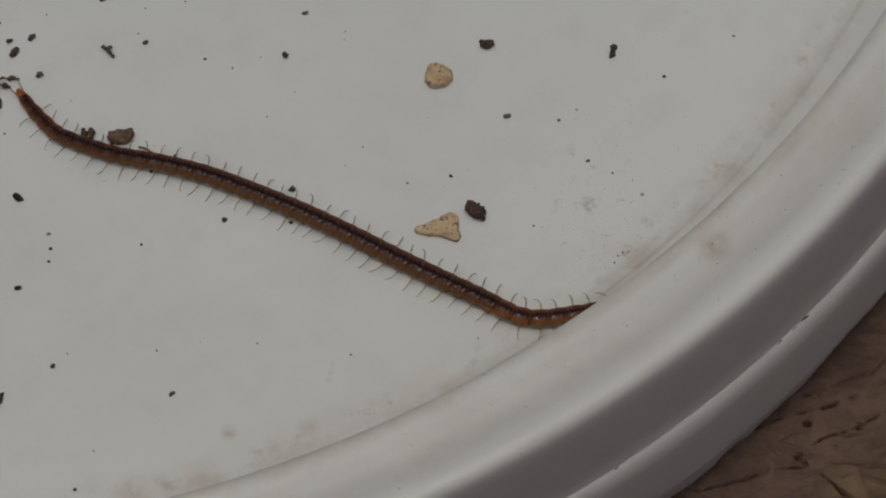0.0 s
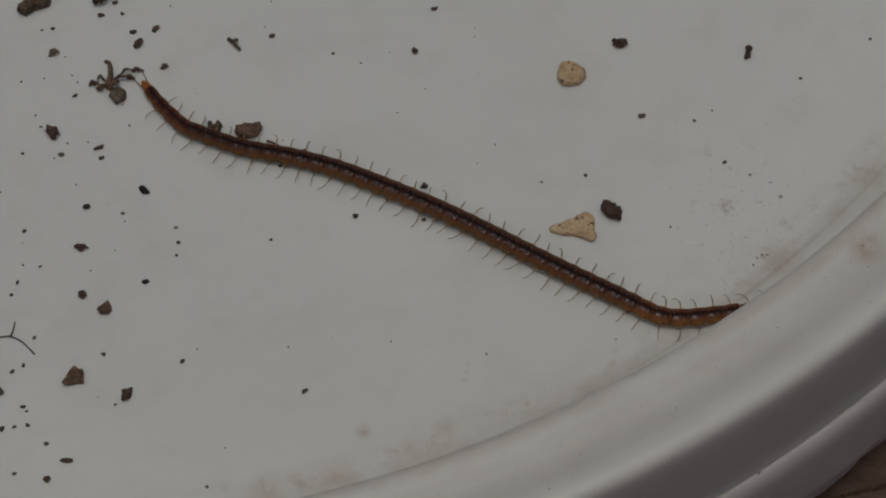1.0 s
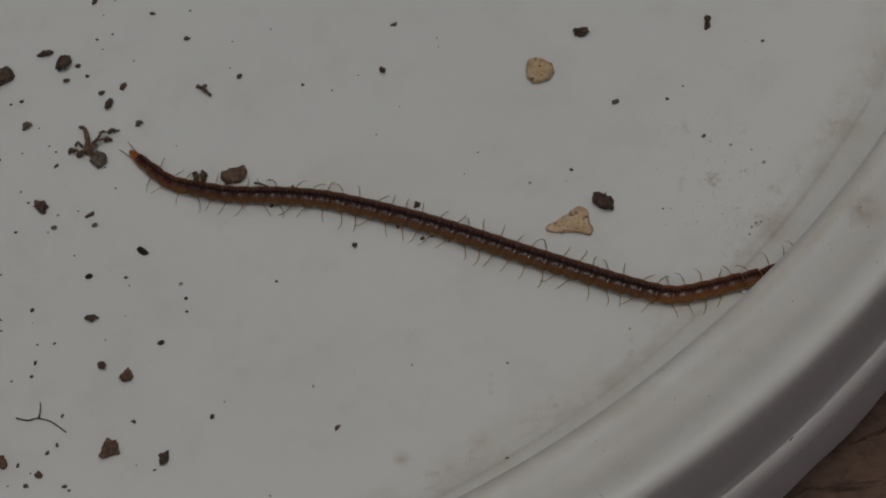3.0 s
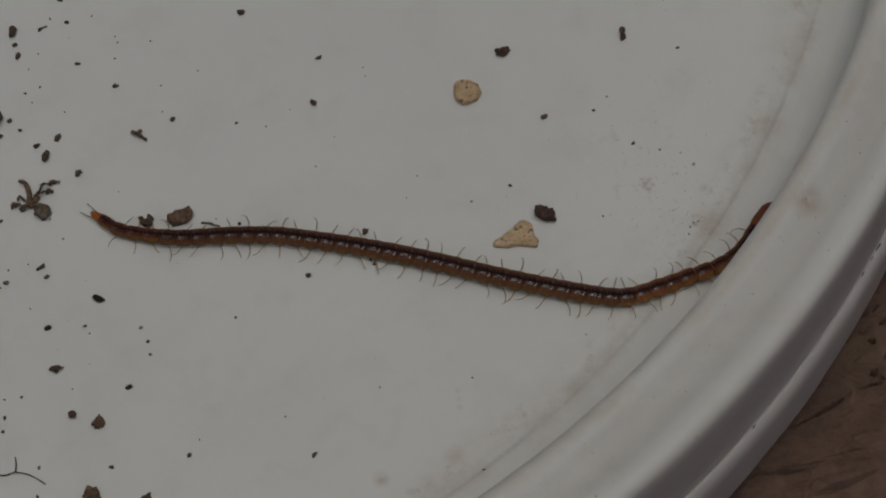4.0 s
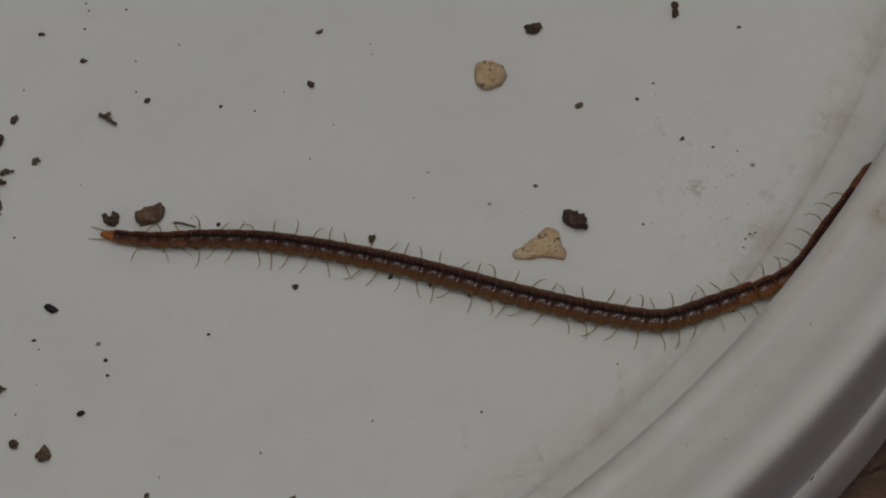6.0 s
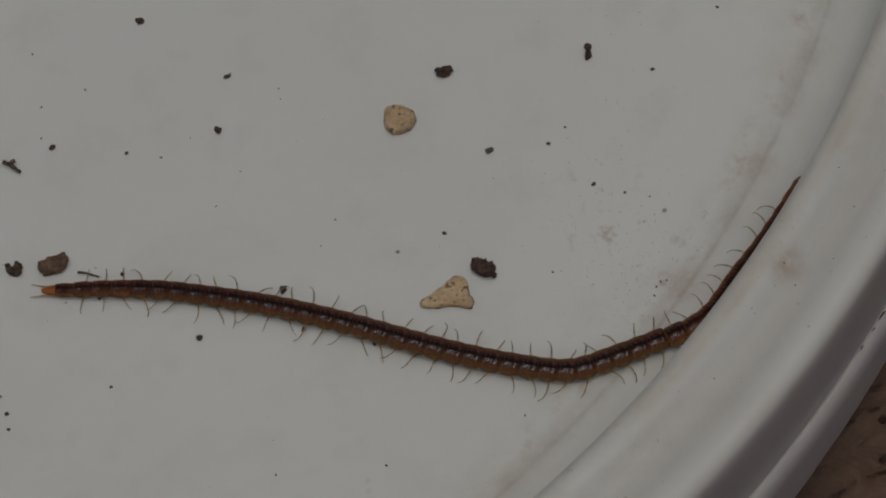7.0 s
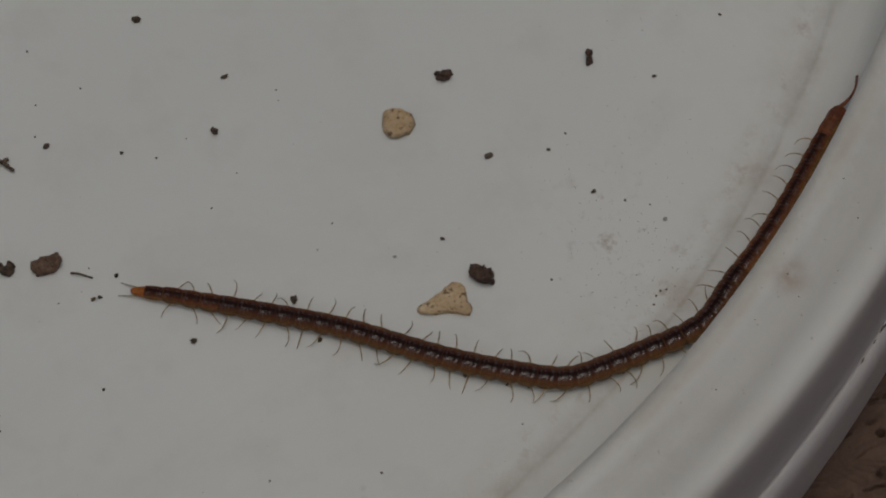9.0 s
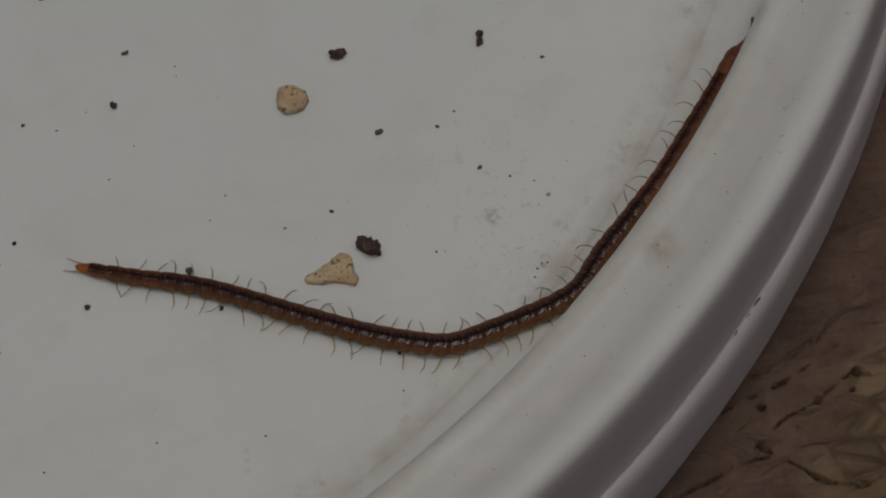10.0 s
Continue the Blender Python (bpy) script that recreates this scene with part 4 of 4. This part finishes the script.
def centipede():
    body = new("centipede")
    tagged(body, "long brown soil centipede with ochre flanks and pale legs", "centipede")
    curls = (-0.85, -0.6, -0.4, -0.15, 0.2)
    legs = {side: [leg_mesh(side, c) for c in curls] for side in (1, -1)}
    rng = random.Random(12)
    segments, limbs = [], []
    flank = ((-1.10, 0.84), (-0.85, 0.92), (-0.5, 1.005), (-0.1, 1.035), (0.3, 1.03), (0.65, 0.975), (0.9, 0.905), (1.10, 0.84))
    plate = ((-1.05, 0.925), (-0.93, 0.965), (-0.6, 0.998), (0.0, 1.015), (0.55, 1.005), (0.86, 0.985), (0.97, 0.955), (1.05, 0.925))
    for i in range(COUNT):
        w = girth(i + 0.5)
        h = 0.74 * w
        front = i > COUNT - 2
        skin = PLEURA_FRONT if i > 32 or i < 1 else PLEURA
        seg = put("segment", ring_mesh("segment", w, h, PITCH / 2, flank, 0, 2 * math.pi, 22, 0, True), skin, body)
        spread = float(np.interp(i, [0, 3, 6, 31, 36, 44], [44, 36, 32, 32, 38, 44]))
        back = HEADSKIN if front else TERGITE_ENDS if i > 33 or i < 4 else TERGITE
        put("back_plate", ring_mesh("back_plate", w, h, PITCH / 2 * 1.0, plate, radians(spread), radians(180 - spread), 17, 0.05, False), back, seg)
        segments.append(seg)
        if not 1 <= i <= COUNT - 2:
            continue
        for side in (1, -1):
            leg = put("leg", rng.choice(legs[side]), LEGSKIN, seg)
            k = (0.72 + 0.34 * w / 2.45) * rng.uniform(0.84, 1.06)
            leg.scale = (k, k, k)
            limbs.append((leg, i, side, w, h))
    # grains of earth that stick to the wet flank
    for i, side, size in ((9, -1, 0.30), (13, 1, 0.24), (17, -1, 0.42), (19, -1, 0.36), (20, -1, 0.26), (25, -1, 0.34), (28, 1, 0.24), (33, -1, 0.30)):
        grit = put("grit", lump("grit", size * MM, 0.8, 0.7, 0.6, i + 300, 2), SOIL["d"], segments[i])
        grit.matrix_basis = pose(0.3 * MM * math.sin(i), side * girth(i) * 0.47 * MM, 0.35 * MM, -side * 60, 0, 20 * i)
    # tail end: a rounded knob with two thin hind legs
    w = girth(0)
    knob = ((-2.6, 0.12), (-2.5, 0.34), (-2.2, 0.55), (-1.75, 0.74), (-1.2, 0.88), (-0.6, 0.97), (-0.2, 0.95))
    put("tail_knob", ring_mesh("tail_knob", w, 0.7 * w, PITCH / 2, knob, 0, 2 * math.pi, 16, 0, True), TAILSKIN, segments[0], "orange rounded tail end")
    for side in (1, -1):
        hind = put("hind_leg", feeler_mesh("hind_leg", 2.0, side, 0.55, 0.11, 7), LEGSKIN, segments[0])
        hind.matrix_basis = pose(-1.7 * MM, side * 0.42 * MM, 0.42 * MM, 0, 0, 180 - side * 24)
    # head: broad flat shield, poison claws and two beaded feelers
    head = put("head", ring_mesh("head", 1.75, 1.2, 1.3, ((-1.1, 0.86), (-0.7, 1.0), (-0.2, 1.04), (0.3, 0.95), (0.72, 0.72), (0.95, 0.42), (1.02, 0.15)), 0, 2 * math.pi, 20, 0, True), HEADSKIN, body, "red-brown flattened head shield")
    for side in (1, -1):
        v, f = tube(spline([(-0.5, 0.75 * side, 0.35), (0.4, 0.85 * side, 0.33), (1.0, 0.62 * side, 0.3), (1.35, 0.22 * side, 0.28)], 4) * MM, [0.30 * MM * (1 - 0.75 * j / 12) for j in range(13)], 8)
        put("claw", mesh_of("claw", v, f), HEADSKIN, head, "curved poison claw")
        a = put("feeler", feeler_mesh("feeler", 4.3, -1, 0.55 + 0.12 * side, 0.19), HEADSKIN, head, "beaded red-brown feeler")
        a.matrix_basis = pose(1.0 * MM, side * 0.2 * MM, (0.75 - 0.1 * side) * MM, 0, 0, -1 if side > 0 else 1)
    return body, segments, limbs, head


animal, animal_segments, animal_limbs, animal_head = centipede()


pushed = [
    (crumb(43.8, -85.9, 0.95, 0.8, 30, "d"), [(0, 43.8, -85.9), (4.5, 44.0, -86.0), (6.5, 45.0, -86.6), (7.5, 45.5, -86.9), (9.0, 46.6, -87.8), (10.0, 46.9, -88.2)]),
    (crumb(43.8, -90.5, 0.6, 0.8, 0, "o"), [(0, 43.8, -90.5), (3.0, 43.9, -90.5), (4.5, 44.2, -90.5), (6.5, 46.1, -91.5), (7.5, 46.7, -91.8), (9.0, 48.3, -92.8), (10.0, 49.5, -93.2)]),
]


def motions():
    """The centipede creeps along its own track and nudges two crumbs; its legs swing in waves."""
    for grain, rows in pushed:
        walk(grain, [(t, pose(x * MM, y * MM, FLOOR, 0, 0, 6 * t)) for t, x, y in rows])
    beat = [0.5 * i for i in range(21)]
    home = {t: on_track(crept(t) + LENGTH / 2)[0] for t in beat}
    walk(animal, [(t, pose(home[t][0] * MM, home[t][1] * MM, FLOOR)) for t in beat])
    for i, seg in enumerate([*animal_segments, animal_head]):
        ahead = (i + 0.5) * PITCH if i < COUNT else LENGTH + 0.85
        rows = []
        for t in beat:
            p, turn = body_at(t, ahead)
            lean, out = against_wall(p)
            rows.append((t, pose((p[0] * out - home[t][0]) * MM, (p[1] * out - home[t][1]) * MM, (0.12 + 0.55 * lean) * MM, -15 * lean, 0, turn)))
        walk(seg, rows)
    ticks = [0.25 * i for i in range(41)]
    for leg, i, side, w, h in animal_limbs:
        rows = []
        for t in ticks:
            ph = 2 * math.pi * (crept(t) / 3.6 - i / 4.3 + (0.0 if side > 0 else 0.45)) + 0.6 * math.sin(i * 2.3)
            stir = min(1.0, (crept(min(t + 0.4, 10.0)) - crept(max(t - 0.4, 0.0))) / 1.6)
            swing = -6 + 12 * stir + (7 + 27 * stir) * math.cos(ph) + 7 * math.sin(i * 5.1 + side)
            lift = 14 * stir * max(0.0, math.sin(ph))
            lean = against_wall(body_at(t, (i + 0.5) * PITCH)[0])[0]
            rows.append((t, pose(0.1 * MM, side * w * 0.40 * MM, h * 0.40 * MM, side * lift + 30 * lean, 0, side * -swing)))
        walk(leg, rows)


motions()
